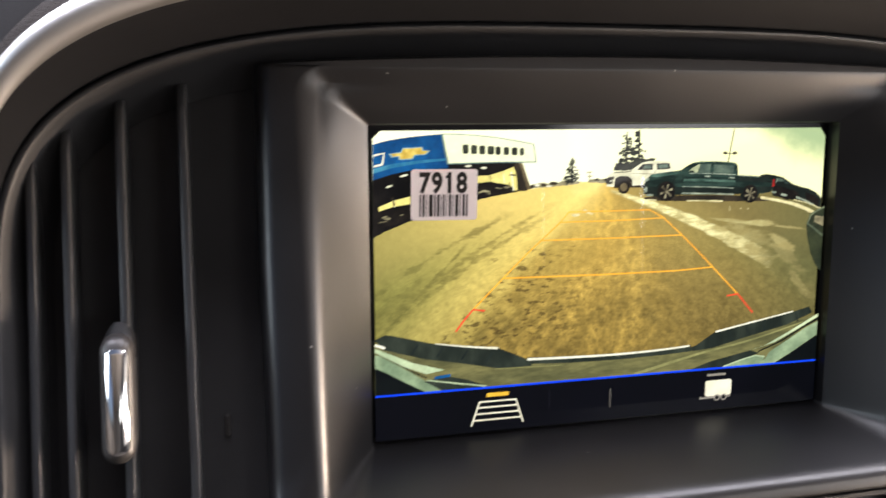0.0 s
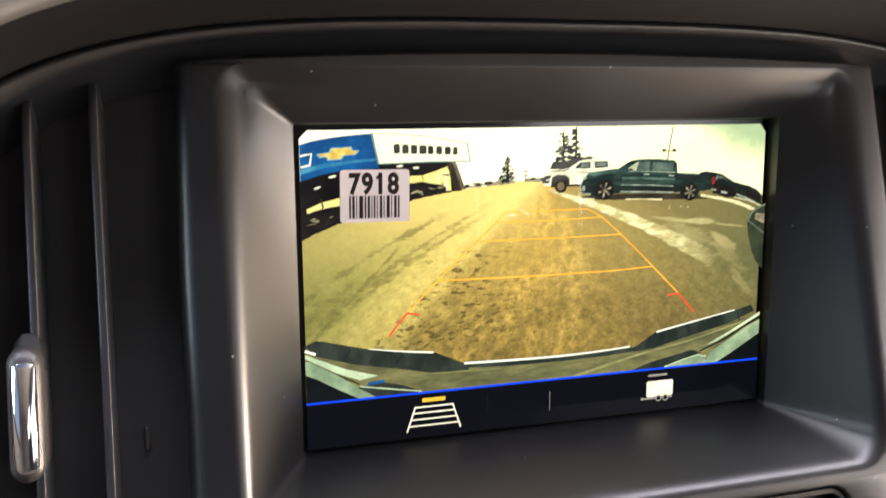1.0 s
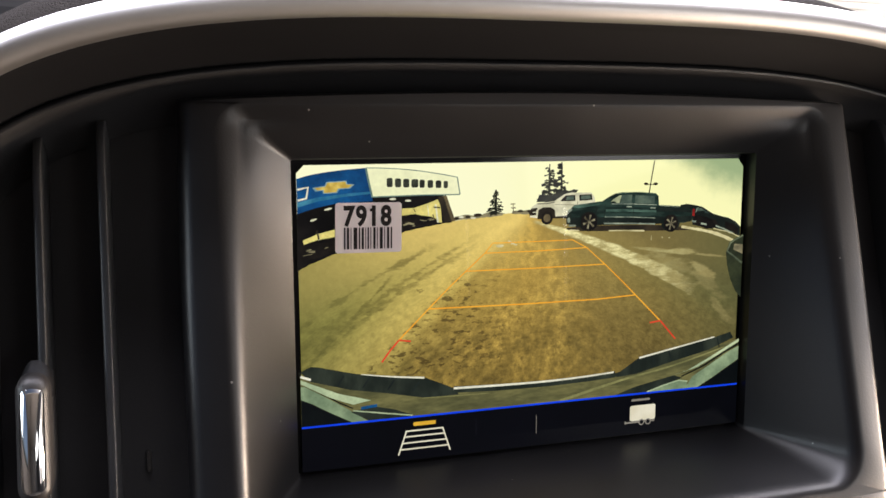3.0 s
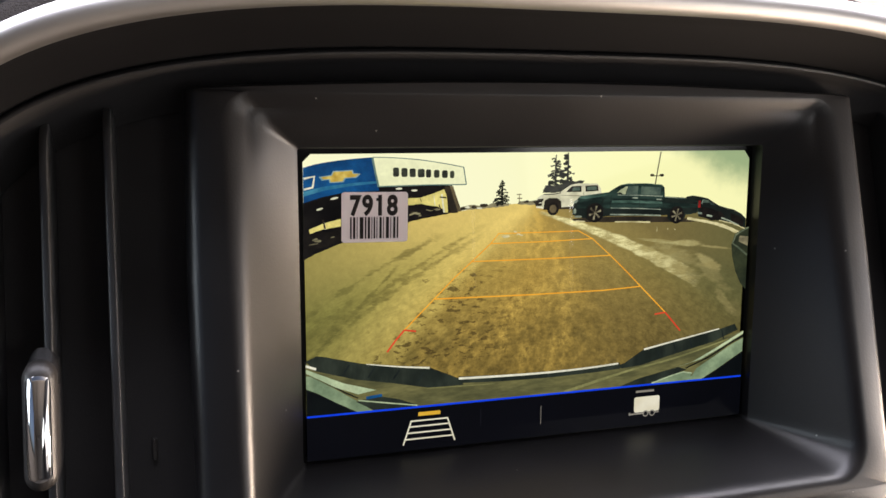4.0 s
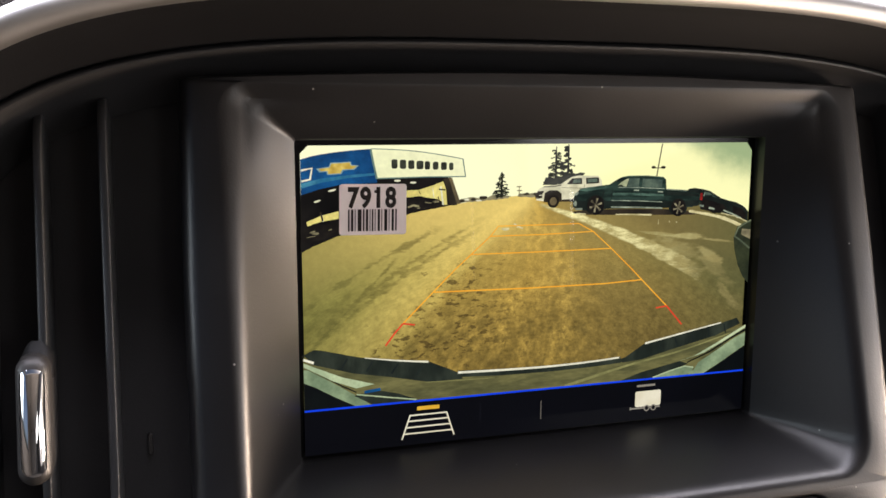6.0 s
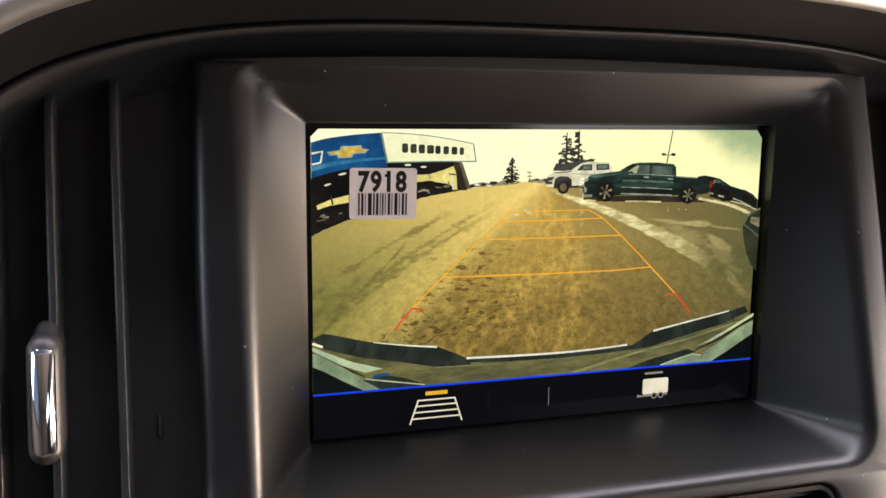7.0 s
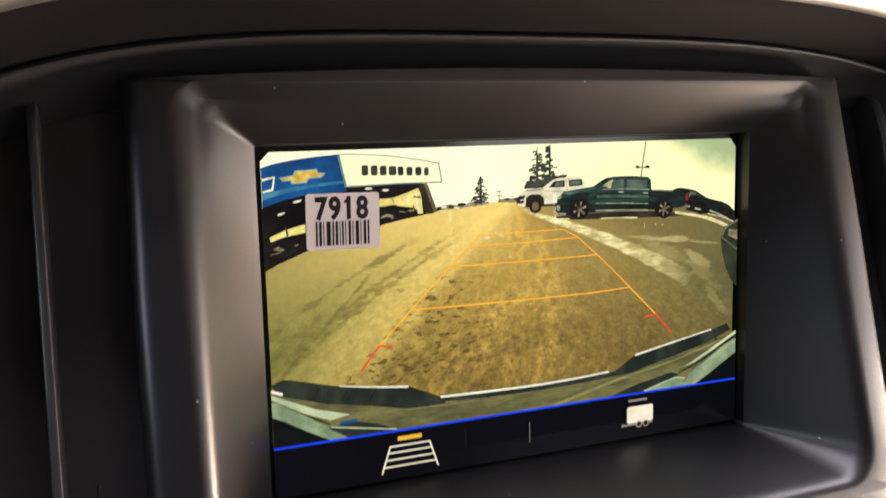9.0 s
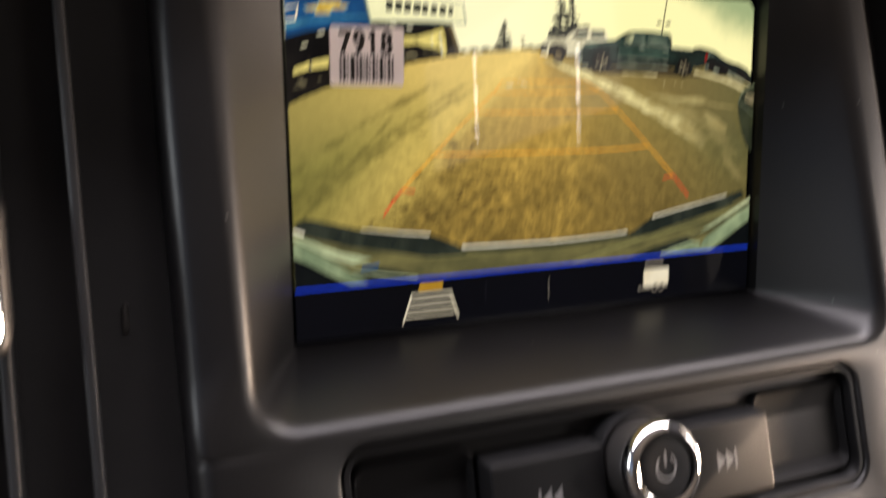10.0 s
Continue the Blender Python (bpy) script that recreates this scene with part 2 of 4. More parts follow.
    turned_co.inputs["Scale"].default_value = (0.5, 1.0, 1.25)
    nt.links.new(co, turned_co.inputs["Vector"])
    scrape = noise_node(nt, turned_co.outputs[0], 470.0, 3.0, 0.6)
    where = mul(step(math_node(nt, "SUBTRACT", u, mul(v, 1.07)), -8.5, -8.15), step(u, -0.8, -2.4), step(v, 5.2, 4.6), step(v, 1.3, 1.8), step(blot, 0.34, 0.48))
    col = mix_colour(nt, mul(where, step(scrape, 0.548, 0.598), 0.78), col, rgb(*LOT_CLOD))
    strays = mul(step(noise_node(nt, turned_co.outputs[0], 210.0, 4.0, 0.65), 0.68, 0.72), step(u, 3.0, 0.0), step(drop, 1.5, 2.6))
    col = mix_colour(nt, mul(strays, 0.6), col, rgb(*LOT_CLOD))
    # a line of old snow along the kerb
    middle = math_node(nt, "SUBTRACT", math_node(nt, "SUBTRACT", 6.83, mul(u, 0.305)), mul(u, u, 0.0175))
    off = math_node(nt, "ABSOLUTE", math_node(nt, "SUBTRACT", v, middle))
    off = add(math_node(nt, "SUBTRACT", off, math_node(nt, "MULTIPLY_ADD", u, 0.046, 0.05)), mul(rag, math_node(nt, "MULTIPLY_ADD", u, 0.055, 0.09)))
    kerb = mul(step(off, 0.05, -0.05), step(u, -0.15, 0.1), step(add(u, mul(rag, 2.0)), 6.9, 5.9))
    dirt = mul(step(noise_node(nt, squashed, 170.0, 6.0, 0.75), 0.42, 0.60), step(u, 9.0, 2.0))
    col = mix_colour(nt, kerb, col, mix_colour(nt, dirt, rgb(*SNOW_DIRTY), rgb(*SNOW)))
    # patches of slush
    for cu, cv, ru, rv, tilt, much in ((6.04, 5.48, 0.65, 0.13, -0.05, 1.0), (5.0, 5.60, 1.0, 0.06, -0.12, 0.6), (7.44, 5.27, 0.75, 0.05, -0.12, 0.8), (7.05, 4.72, 0.70, 0.20, -0.55, 0.9), (7.9, 3.12, 0.85, 0.20, -0.85, 0.5),
                                       (8.45, 2.75, 0.55, 0.26, -0.95, 0.2), (3.8, 6.43, 1.0, 0.05, -0.02, 0.8), (5.7, 5.00, 1.1, 0.34, -0.35, 0.5), (7.4, 4.1, 1.0, 0.26, -0.7, 0.4)):
        c, si = math.cos(tilt), math.sin(tilt)
        du, dv = math_node(nt, "SUBTRACT", u, cu), math_node(nt, "SUBTRACT", v, cv)
        a = math_node(nt, "DIVIDE", add(mul(du, c), mul(dv, si)), ru)
        b = math_node(nt, "DIVIDE", math_node(nt, "SUBTRACT", mul(dv, c), mul(du, si)), rv)
        r = add(math_node(nt, "SQRT", add(mul(a, a), mul(b, b))), mul(rag, 2.6))
        col = mix_colour(nt, mul(step(r, 1.15, 0.55), much), col, mix_colour(nt, dirt, rgb(*SNOW_DIRTY), rgb(*SLUSH)))
    # overall grain
    val = math_node(nt, "MULTIPLY_ADD", math_node(nt, "SUBTRACT", clod, 0.5), 0.62, 1.0)
    even = noise_node(nt, co, 270.0, 6.0, 0.68)
    val = mul(val, math_node(nt, "MULTIPLY_ADD", mul(math_node(nt, "SUBTRACT", even, 0.5), step(drop, 0.8, 3.5)), 1.3, 1.0))
    gravel = noise_node(nt, plane(9.0, 11.0), 4.2, 4.0, 0.75)
    val = mul(val, math_node(nt, "MULTIPLY_ADD", mul(math_node(nt, "SUBTRACT", gravel, 0.5), step(wob, -1.6, -0.9), step(wob, 3.0, 0.9)), 1.1, 1.0))
    val = mul(val, math_node(nt, "MULTIPLY_ADD", math_node(nt, "SUBTRACT", grit, 0.5), 0.55, 1.0), math_node(nt, "MULTIPLY_ADD", math_node(nt, "SUBTRACT", fine, 0.5), 0.35, 1.0))
    # the rear camera's own falling off towards its corners is part of its picture
    val = mul(val, math_node(nt, "SUBTRACT", 1.13, mul(u, u, 0.0054)), math_node(nt, "SUBTRACT", 1.33, mul(drop, drop, 0.009)))
    scale = nt.nodes.new("ShaderNodeVectorMath")
    scale.operation = "SCALE"
    nt.links.new(col, scale.inputs[0])
    nt.links.new(val, scale.inputs["Scale"])
    nt.links.new(scale.outputs[0], p.inputs["Emission Color"])
    return m


SKY_LIGHT, SKY_MID, SKY_CLOUD = (255, 254, 210), (253, 252, 188), (158, 178, 132)
LOT = [(112, 108, 54), (62, 62, 40)]
LOT_STOPS = [(0.20, (138, 130, 64)), (0.28, (158, 144, 74)), (0.335, (184, 164, 88)), (0.375, (182, 160, 84)), (0.41, (150, 127, 62)), (0.49, (148, 122, 58)),
             (0.55, (140, 118, 60)), (0.62, (130, 113, 60)), (0.74, (112, 103, 58))]
LOT_FAR, LOT_TRACK, LOT_EARTH, LOT_OCHRE, LOT_CLOD = (206, 180, 102), (96, 84, 40), (90, 76, 38), (200, 166, 80), (70, 56, 28)
SNOW, SNOW_DIRTY, SLUSH = (214, 206, 150), (150, 138, 88), (180, 174, 122)

DARK = plastic("dark_grained_plastic", (0.0085, 0.0082, 0.0087, 1), 0.36, specks=0.4, bump=0.20, spec=0.5)
BLACK = plastic("black_plastic", (0.060, 0.058, 0.056, 1), 0.6, spec=0.3)
HOOD = plastic("soft_black_plastic", (0.0060, 0.0061, 0.0069, 1), 0.76, spec=0.06)
RIM = plastic("rim_plastic", (0.020, 0.020, 0.021, 1), 0.5, spec=0.32)
SLAT = plastic("grey_black_plastic", (0.030, 0.030, 0.0305, 1), 0.38, spec=0.5)
GREY = plastic("charcoal_plastic", (0.028, 0.026, 0.025, 1), 0.4)
SILVER = metal("satin_silver_paint", (0.62, 0.61, 0.60, 1), 0.42, brushed=0.1)
CHROME = metal("chrome", (0.80, 0.80, 0.80, 1), 0.05)
HIDE = leather("brown_grey_leather", (0.015, 0.0125, 0.011, 1))
VENT_BACK = plastic("vent_depth_plastic", (0.033, 0.0327, 0.0336, 1), 0.85, spec=0.10)
BUTTON = plastic("button_plastic", (0.0080, 0.0080, 0.0086, 1), 0.5, spec=0.2)
CABIN = plastic("grey_trim", (0.045, 0.043, 0.043, 1), 0.7, grain=300)
HEADLINER = plastic("headliner_cloth", (0.17, 0.165, 0.165, 1), 0.9, grain=500, spec=0.1)
PRINT = plastic("icon_print", (0.20, 0.20, 0.20, 1), 0.6)
PAPER = plastic("label_paper", (0.76, 0.70, 0.71, 1), 0.6, grain=900, bump=0.1, wear=0.03)
INK = plastic("label_ink", (0.014, 0.011, 0.010, 1), 0.6, bump=0.05, spec=0.2)
GLASS_BLACK = plastic("display_glass", (0.006, 0.006, 0.007, 1), 0.12, bump=0.01, spec=0.4)

# ---- mesh helpers


def part(name, data, material, parent, label=""):
    """Links a mesh or a bmesh as one object under a thing or part."""
    if isinstance(data, bmesh.types.BMesh):
        me = bpy.data.meshes.new(name)
        data.to_mesh(me)
        data.free()
    else:
        me = data
    me.materials.append(material)
    ob = new(name, me)
    if parent is not None:
        ob.parent = parent
    if label:
        tagged(ob, label)
    return ob


def thing(name, label, category, m=None, group="", kind=""):
    ob = new(name)
    ob.matrix_world = DASH if m is None else m
    ob.empty_display_size = 0.02
    return tagged(ob, label, category, group, kind)


def loft(rings, closed=True, cap_first=False, cap_last=False, angle=38):
    """A skin over rings of equally many points."""
    bm = bmesh.new()
    grid = [[bm.verts.new(p) for p in ring] for ring in rings]
    count = len(grid[0])
    for a, b in zip(grid, grid[1:]):
        for i in range(count if closed else count - 1):
            j = (i + 1) % count
            bm.faces.new((a[i], a[j], b[j], b[i]))
    if cap_first:
        bm.faces.new(grid[0])
    if cap_last:
        bm.faces.new(grid[-1])
    bmesh.ops.remove_doubles(bm, verts=bm.verts, dist=1e-6)
    bmesh.ops.recalc_face_normals(bm, faces=bm.faces)
    return smooth(bm, angle)


def smooth(bm, angle=38):
    for f in bm.faces:
        f.smooth = True
    for e in bm.edges:
        if len(e.link_faces) == 2 and e.calc_face_angle(0) > radians(angle):
            e.smooth = False
    return bm


def box(x0, x1, y0, y1, z0, z1, bevel=0.0, segments=2):
    bm = bmesh.new()
    bmesh.ops.create_cube(bm, size=1)
    bmesh.ops.scale(bm, vec=(x1 - x0, y1 - y0, z1 - z0), verts=bm.verts)
    bmesh.ops.translate(bm, vec=((x0 + x1) / 2, (y0 + y1) / 2, (z0 + z1) / 2), verts=bm.verts)
    if bevel:
        bmesh.ops.bevel(bm, geom=bm.edges[:], offset=bevel, segments=segments, profile=0.6, affect="EDGES")
        smooth(bm, 50)
    return bm


def fy(z):
    """The fascia leans back a little more than the display."""
    return -0.0127 - 0.24 * (0.111 - z)


def on_fascia(x, z, off=0.0):
    return Vector((x, fy(z) + off, z))


def rounded(x0, x1, z0, z1, r, side=36, corner=8, top=None):
    """A rounded rectangle as points (x, z), always equally many, from the lower left round; top: another radius for the upper corners."""
    r = max(r, 1e-5)
    t = r if top is None else max(top, 1e-5)
    out = []
    corners = ((x1 - r, z0 + r, r, -90), (x1 - t, z1 - t, t, 0), (x0 + t, z1 - t, t, 90), (x0 + r, z0 + r, r, 180))
    arcs = [[(cx + e * math.cos(radians(a + 90 * k / corner)), cz + e * math.sin(radians(a + 90 * k / corner))) for k in range(corner + 1)] for cx, cz, e, a in corners]
    for n, arc in enumerate(arcs):
        out += arc
        (ax, az), (bx, bz) = arc[-1], arcs[(n + 1) % 4][0]
        out += [(ax + (bx - ax) * k / side, az + (bz - az) * k / side) for k in range(1, side)]
    return out


def arch(a, top, off, shoulder=0.04, bottom=-0.135, power=3.4, steps=120, side=14, shift=0.0):
    """The arched outline of the dash centre: straight sides and a superelliptic top."""
    pts = [(-a, bottom + (shoulder - bottom) * k / side) for k in range(side)]
    for k in range(steps + 1):
        t = math.pi * (1 - k / steps)
        c, s = math.cos(t), math.sin(t)
        pts.append((a * math.copysign(abs(c) ** (2 / power), c), shoulder + (top - shoulder) * abs(s) ** (2 / power)))
    pts += [(a, shoulder + (bottom - shoulder) * k / side) for k in range(1, side + 1)]
    def reach(z):
        f = min(max((z - 0.055) / 0.08, 0.0), 1.0)
        return off * (0.05 + 0.95 * f * f * (3 - 2 * f)) if off < 0 else off

    return [on_fascia(x + shift, z, reach(z)) for x, z in pts]


def slab(outline, off_front, off_back, edge=0.0008):
    """A plate on the fascia with a softened front edge, from an outline function of the inset."""
    rings = [[on_fascia(x, z, off_back) for x, z in outline(0)], [on_fascia(x, z, off_front + edge) for x, z in outline(0)]]
    for k in (1, 2, 3):
        a = radians(30 * k)
        rings.append([on_fascia(x, z, off_front + edge * (1 - math.sin(a))) for x, z in outline(edge * (1 - math.cos(a)))])
    return loft(rings, cap_last=True, angle=40)


# ---- the dash centre: hood, silver trim, leather roll
dashboard = thing("dashboard", "black moulded dashboard centre under an arched hood with satin silver trim", "dashboard", kind="structure")
A, TOP = 0.1975, 0.1250
part("panel_rim", loft([arch(A - d, TOP - e, o) for d, e, o in (
    (0.0130, 0.0150, 0.0160), (0.0046, 0.0048, 0.0075), (0.0028, 0.0030, 0.0030), (0.0022, 0.0023, 0.0006), (0.0017, 0.0018, -0.0004), (0.0011, 0.0011, -0.0007),
    (0.0005, 0.0005, -0.0004), (0.0001, 0.0001, 0.0002), (0.0, 0.0, 0.0040))], closed=False), RIM, dashboard)
def nose(a):
    return 0.0164 + 0.0055 * math.sin(radians(a)), -0.0235 - 0.0055 * math.cos(radians(a))


SWAY, RISE = -0.0015, 0.0022


def crest(e, o, lean=1.0):
    """An arch of the trim: a little wider to the driver's side than the panel below it."""
    return arch(A + 0.365 * e - 0.0006 * lean, TOP + e - 0.002 + RISE * lean, o, shift=SWAY * lean)


part("hood", loft([arch(A + d, TOP + e, o, shift=SWAY * f) for d, e, o, f in (
    (0.0001, 0.0001, 0.0008, 0.0), (0.0004, 0.0006, 0.0, 0.0), (0.0014, 0.0030, -0.0060, 0.25), (0.0024, 0.0066, -0.0120, 0.55), (0.0032, 0.0090, -0.0165, 0.85))]
    + [crest(e, o) for e, o in [nose(a) for a in range(-105, -89, 5)]], closed=False, angle=60), HOOD, dashboard)
part("silver_trim", loft([crest(e, o) for e, o in [nose(a) for a in range(-90, 91, 5)] + [(0.0219, -0.0130), (0.0219, -0.0050), (0.0212, 0.0)]], closed=False, angle=60),
    SILVER, dashboard, "satin silver arched trim")
part("leather_roll", loft([arch(A + 0.62 * d - 0.0012, TOP + e - 0.002 + RISE, o, shift=SWAY) for d, e, o in (
    (0.0134, 0.0208, -0.0030), (0.0142, 0.0222, -0.0058), (0.0160, 0.0250, -0.0060), (0.0185, 0.0290, -0.0020), (0.0210, 0.0326, 0.0060),
    (0.0232, 0.0352, 0.0180), (0.0248, 0.0368, 0.0330), (0.0256, 0.0374, 0.0500), (0.0258, 0.0374, 0.1200))], closed=False), HIDE, dashboard,
    "grained brown-grey leather roll")
part("dash_top", box(-0.70, 0.70, 0.10, 0.62, 0.120, 0.150, 0.012), HIDE, dashboard)
for x0, x1 in ((-0.74, -0.222), (0.222, 0.74)):
    part("side_panel", box(x0, x1, 0.01, 0.30, -0.30, 0.140, 0.02, 3), HOOD, dashboard)
part("lower_panel", box(-0.26, 0.26, 0.015, 0.25, -0.60, -0.1352, 0.01), HOOD, dashboard)
for x0, x1 in ((-0.20, -0.1235), (0.1245, 0.20)):
    part("back_plate", loft([[on_fascia(x, z, 0.017) for x in (x0, x1)] for z in (-0.134, 0.14)], closed=False), VENT_BACK, dashboard)
part("back_plate", loft([[on_fascia(x, z, 0.05) for x in (-0.20, 0.20)] for z in (-0.134, 0.14)], closed=False), BLACK, dashboard)

# ---- fascia round the display, with its deep sloping recess
fascia = thing("center_fascia", "dark grained plastic fascia with a deep sloping recess", "fascia", kind="structure")
HALF, LEFT = 0.1230, 0.0020
SEAM = -0.0308


def flank(x, z):
    """How far the sides of the surround fall back beyond the opening."""
    f = min(max((z + 0.0250) / 0.0120, 0.0), 1.0)
    return f * f * (3 - 2 * f) * (0.24 * max(-0.1105 - x, 0.0) + 0.03 * max(x - 0.1125, 0.0))


def outer(inset, off):
    pts = []
    for x, z in rounded(-HALF - LEFT + inset, HALF + 0.0022 - inset, SEAM, 0.1116 - inset * 0.2, 0.0016):
        low = z < SEAM + 1e-4 and -HALF - LEFT + inset + 0.0019 < x < HALF + 0.0022 - inset - 0.0019
        back = flank(x, z)
        x -= math.copysign(0.0010, x) * min(max((z - 0.05) / 0.06, 0.0), 1.0) * min(abs(x) / 0.11, 1.0)
        if z > 0.10:
            z += 0.0034 * (1 - (x / HALF) ** 2)
        pts.append(on_fascia(x, z, 0.0 if low else off + back))
    return pts


def opening(grow):
    return [(x, z) for x, z in rounded(-0.1096 - grow, 0.1109 + grow, -0.0267 - grow * 0.7, 0.1094 + grow * 0.3, 0.0115 + grow, top=0.0055 + grow)]


def inner(x0, x1, z0, z1, y):
    return [Vector((x, y, z)) for x, z in rounded(x0, x1, z0, z1, 0.0012)]


def sill():
    """Where the sloping sides end round the glass."""
    return inner(-0.0890, 0.0893, -0.0176, 0.0926, -0.0050)


def lip(steps=9):
    """The rounded edge of the recess: crisp along the foot, softer towards the top."""
    rings = [[] for _ in range(steps + 1)]
    for (x, z), (xo, zo), foot in zip(opening(0.0), opening(0.001), sill()):
        f = min(max((z - 0.0) / 0.10, 0.0), 1.0)
        f = f * f * (3 - 2 * f)
        way = Vector((xo - x, 0, zo - z)) / 0.001
        reach = 0.0034 + 0.0010 * max(-way.z, 0.0)
        deep = 0.0044 + 0.0055 * f * max(way.z, 0.0) + 0.0020 * max(-way.z, 0.0)
        a, c = on_fascia(x + way.x * reach, z + way.z * reach, flank(x + way.x * reach, z)), on_fascia(x, z)
        b = c + (foot - c).normalized() * deep
        for k, ring in enumerate(rings):
            t = k / steps
            ring.append(a * (1 - t) ** 2 + c * 2 * t * (1 - t) + b * t * t)
    return rings


def wall_ring(f):
    """A ring part of the way down the recess, with a soft fillet where its sides meet its roof."""
    ring = []
    for p, q, (x, z) in zip(lip_rings[-1], sill(), opening(0.0)):
        to_corner = math.hypot(abs(x) - 0.108, z - 0.108)
        fill = 0.0016 * math.exp(-(to_corner / 0.0200) ** 2) * f * (1 - f) ** 1.7 / 0.177
        ring.append(p.lerp(q, f) + fill * Vector((math.copysign(-0.27, x), -0.93, -0.25)))
    return ring


lip_rings = lip()
part("display_surround", loft([
    outer(0, 0.045), outer(0, 0.0046), outer(0.0003, 0.0032), outer(0.0009, 0.0019), outer(0.0018, 0.0009), outer(0.0029, 0.0003), outer(0.0042, 0.0),
    *lip_rings, *[wall_ring(f / 10) for f in range(1, 10)], wall_ring(0.985), sill(), inner(-0.0886, 0.0889, -0.0172, 0.0919, 0.0015)],
    angle=24), DARK, fascia)

PANEL = (-0.0890, 0.0938, -0.0735, -0.0332)


def lower_outer(inset, off):
    pts = []
    for x, z in rounded(-HALF - LEFT + inset, HALF + 0.0022 - inset, -0.130, SEAM, 0.0016):
        inside = -HALF - LEFT + inset + 0.0019 < x < HALF + 0.0022 - inset - 0.0019
        pts.append(on_fascia(x, z, 0.0 if inside else off))
    return pts


def panel_hole(grow, off):
    return [on_fascia(x, z, off) for x, z in rounded(PANEL[0] - grow, PANEL[1] + grow, PANEL[2] - grow, PANEL[3] + grow, 0.0080 + grow)]


part("lower_surround", loft([
    lower_outer(0, 0.045), lower_outer(0, 0.0060), lower_outer(0.0005, 0.0036), lower_outer(0.0016, 0.0016), lower_outer(0.0032, 0.0005),
    lower_outer(0.0050, 0.0), panel_hole(0.0014, 0.0), panel_hole(0.0007, 0.0002), panel_hole(0.0002, 0.0007), panel_hole(0.0, 0.0014), panel_hole(0.0, 0.012)],
    angle=40), DARK, fascia)
part("lower_ledge", slab(lambda i: rounded(-0.110 + i, 0.110 - i, -0.096 + i, -0.0800 - i, 0.004), -0.007, 0.004, 0.003), GREY, fascia)

# ---- air vents


def vent(side):
    v = thing("air_vent", "black upright air vent with curved slats beside the display", "air vent", group="vents beside the display")
    xs = (0.1885, 0.1790, 0.1640, 0.1463)
    for k, x in enumerate(xs):
        x *= side
        top = (0.0900, 0.0935, 0.1010, 0.1055)[k]
        prof = []
        half, depth = 0.00130, 0.0165
        # the front leans a little to the driver, with a tight bright corner on the other side
        for dx, o in ((1.0, 0.0042), (0.98, 0.0040), (0.90, 0.00385), (0.78, 0.0038), (-0.45, 0.0043), (-0.70, 0.0045), (-0.88, 0.0048), (-0.98, 0.0053)):
            prof.append((half * dx, o))
        prof += [(-half, 0.0062), (-half * 0.6, depth), (half * 0.6, depth), (half, 0.0062)]
        rings = [[on_fascia(x + dx - side * 0.10 * (o - 0.004), z, o + back) for dx, o in prof] for z, back in ((-0.134, 0), (-0.06, 0), (0.0, 0), (0.06, 0), (top - 0.016, 0), (top - 0.009, 0.0006), (top - 0.004, 0.002), (top - 0.001, 0.005), (top, 0.009))]
        part("slat", loft(rings, cap_first=True, cap_last=True, angle=60), SLAT, v)
    cx = side * 0.1660

    def pill(w, z0, z1):
        return lambda i: rounded(cx - w + i, cx + w - i, z0 + i, z1 - i, max(w - i, 0.0003), 6, 8)

    def dome(shape, w, base, height, steep=86, n=9, sag=0.0):
        rings = [[on_fascia(x, z, 0.012) for x, z in shape(0)]]
        for k in range(n + 1):
            a = radians(steep * (1 - k / n))
            rings.append([on_fascia(x, z, base + sag * ((z - 0.0172) / 0.0158) ** 2 - height * (math.cos(a) - math.cos(radians(steep))) / (1 - math.cos(radians(steep)))) for x, z in shape(w * (1 - math.sin(a) / math.sin(radians(steep))) * 0.985)])
        return loft(rings, cap_last=True, angle=70)

    tab = part("tab", dome(pill(0.0045, -0.0002, 0.0345), 0.0045, -0.0005, 0.0036), GREY, v, "charcoal plastic vent tab")
    part("chrome_insert", dome(pill(0.0032, 0.0014, 0.0330), 0.0032, -0.0044, 0.0018, 56, 14, 0.0024), CHROME, tab, "polished chrome insert")
    neck = [[on_fascia(cx + side * -0.0006 + (wx * math.cos(radians(a))), z, 0.0045 - 0.0045 * wx / 0.004 * math.sin(radians(a)) * lift) for a in range(0, 181, 15)]
            for z, wx, lift in ((0.0270, 0.0044, 1.0), (0.0315, 0.0043, 0.95), (0.0335, 0.0039, 0.82), (0.0350, 0.0032, 0.62), (0.0362, 0.0024, 0.4), (0.0370, 0.0014, 0.15))]
    part("neck", loft(neck, closed=False, angle=70), BUTTON, v)
    nub = [[on_fascia(side * 0.1365 + dx, z, o) for dx, z in rounded(-0.0008 + i, 0.0008 - i, -0.0012 + i, 0.0052 - i, 0.0007 - i * 0.5, 4, 4)] for i, o in ((0, 0.0175), (0, 0.0162), (0.0003, 0.0156))]
    part("dial_mark", loft(nub, cap_last=True), GREY, v)
    return v


vent(-1)
vent(1)

# ---- display
display = thing("display_screen", "lit dashboard display showing a muddy car park behind", "display")
part("panel", box(-0.0900, 0.0900, 0.0006, 0.006, -0.0176, 0.0924), GLASS_BLACK, display, "black glass panel border")
LAYER = [0]


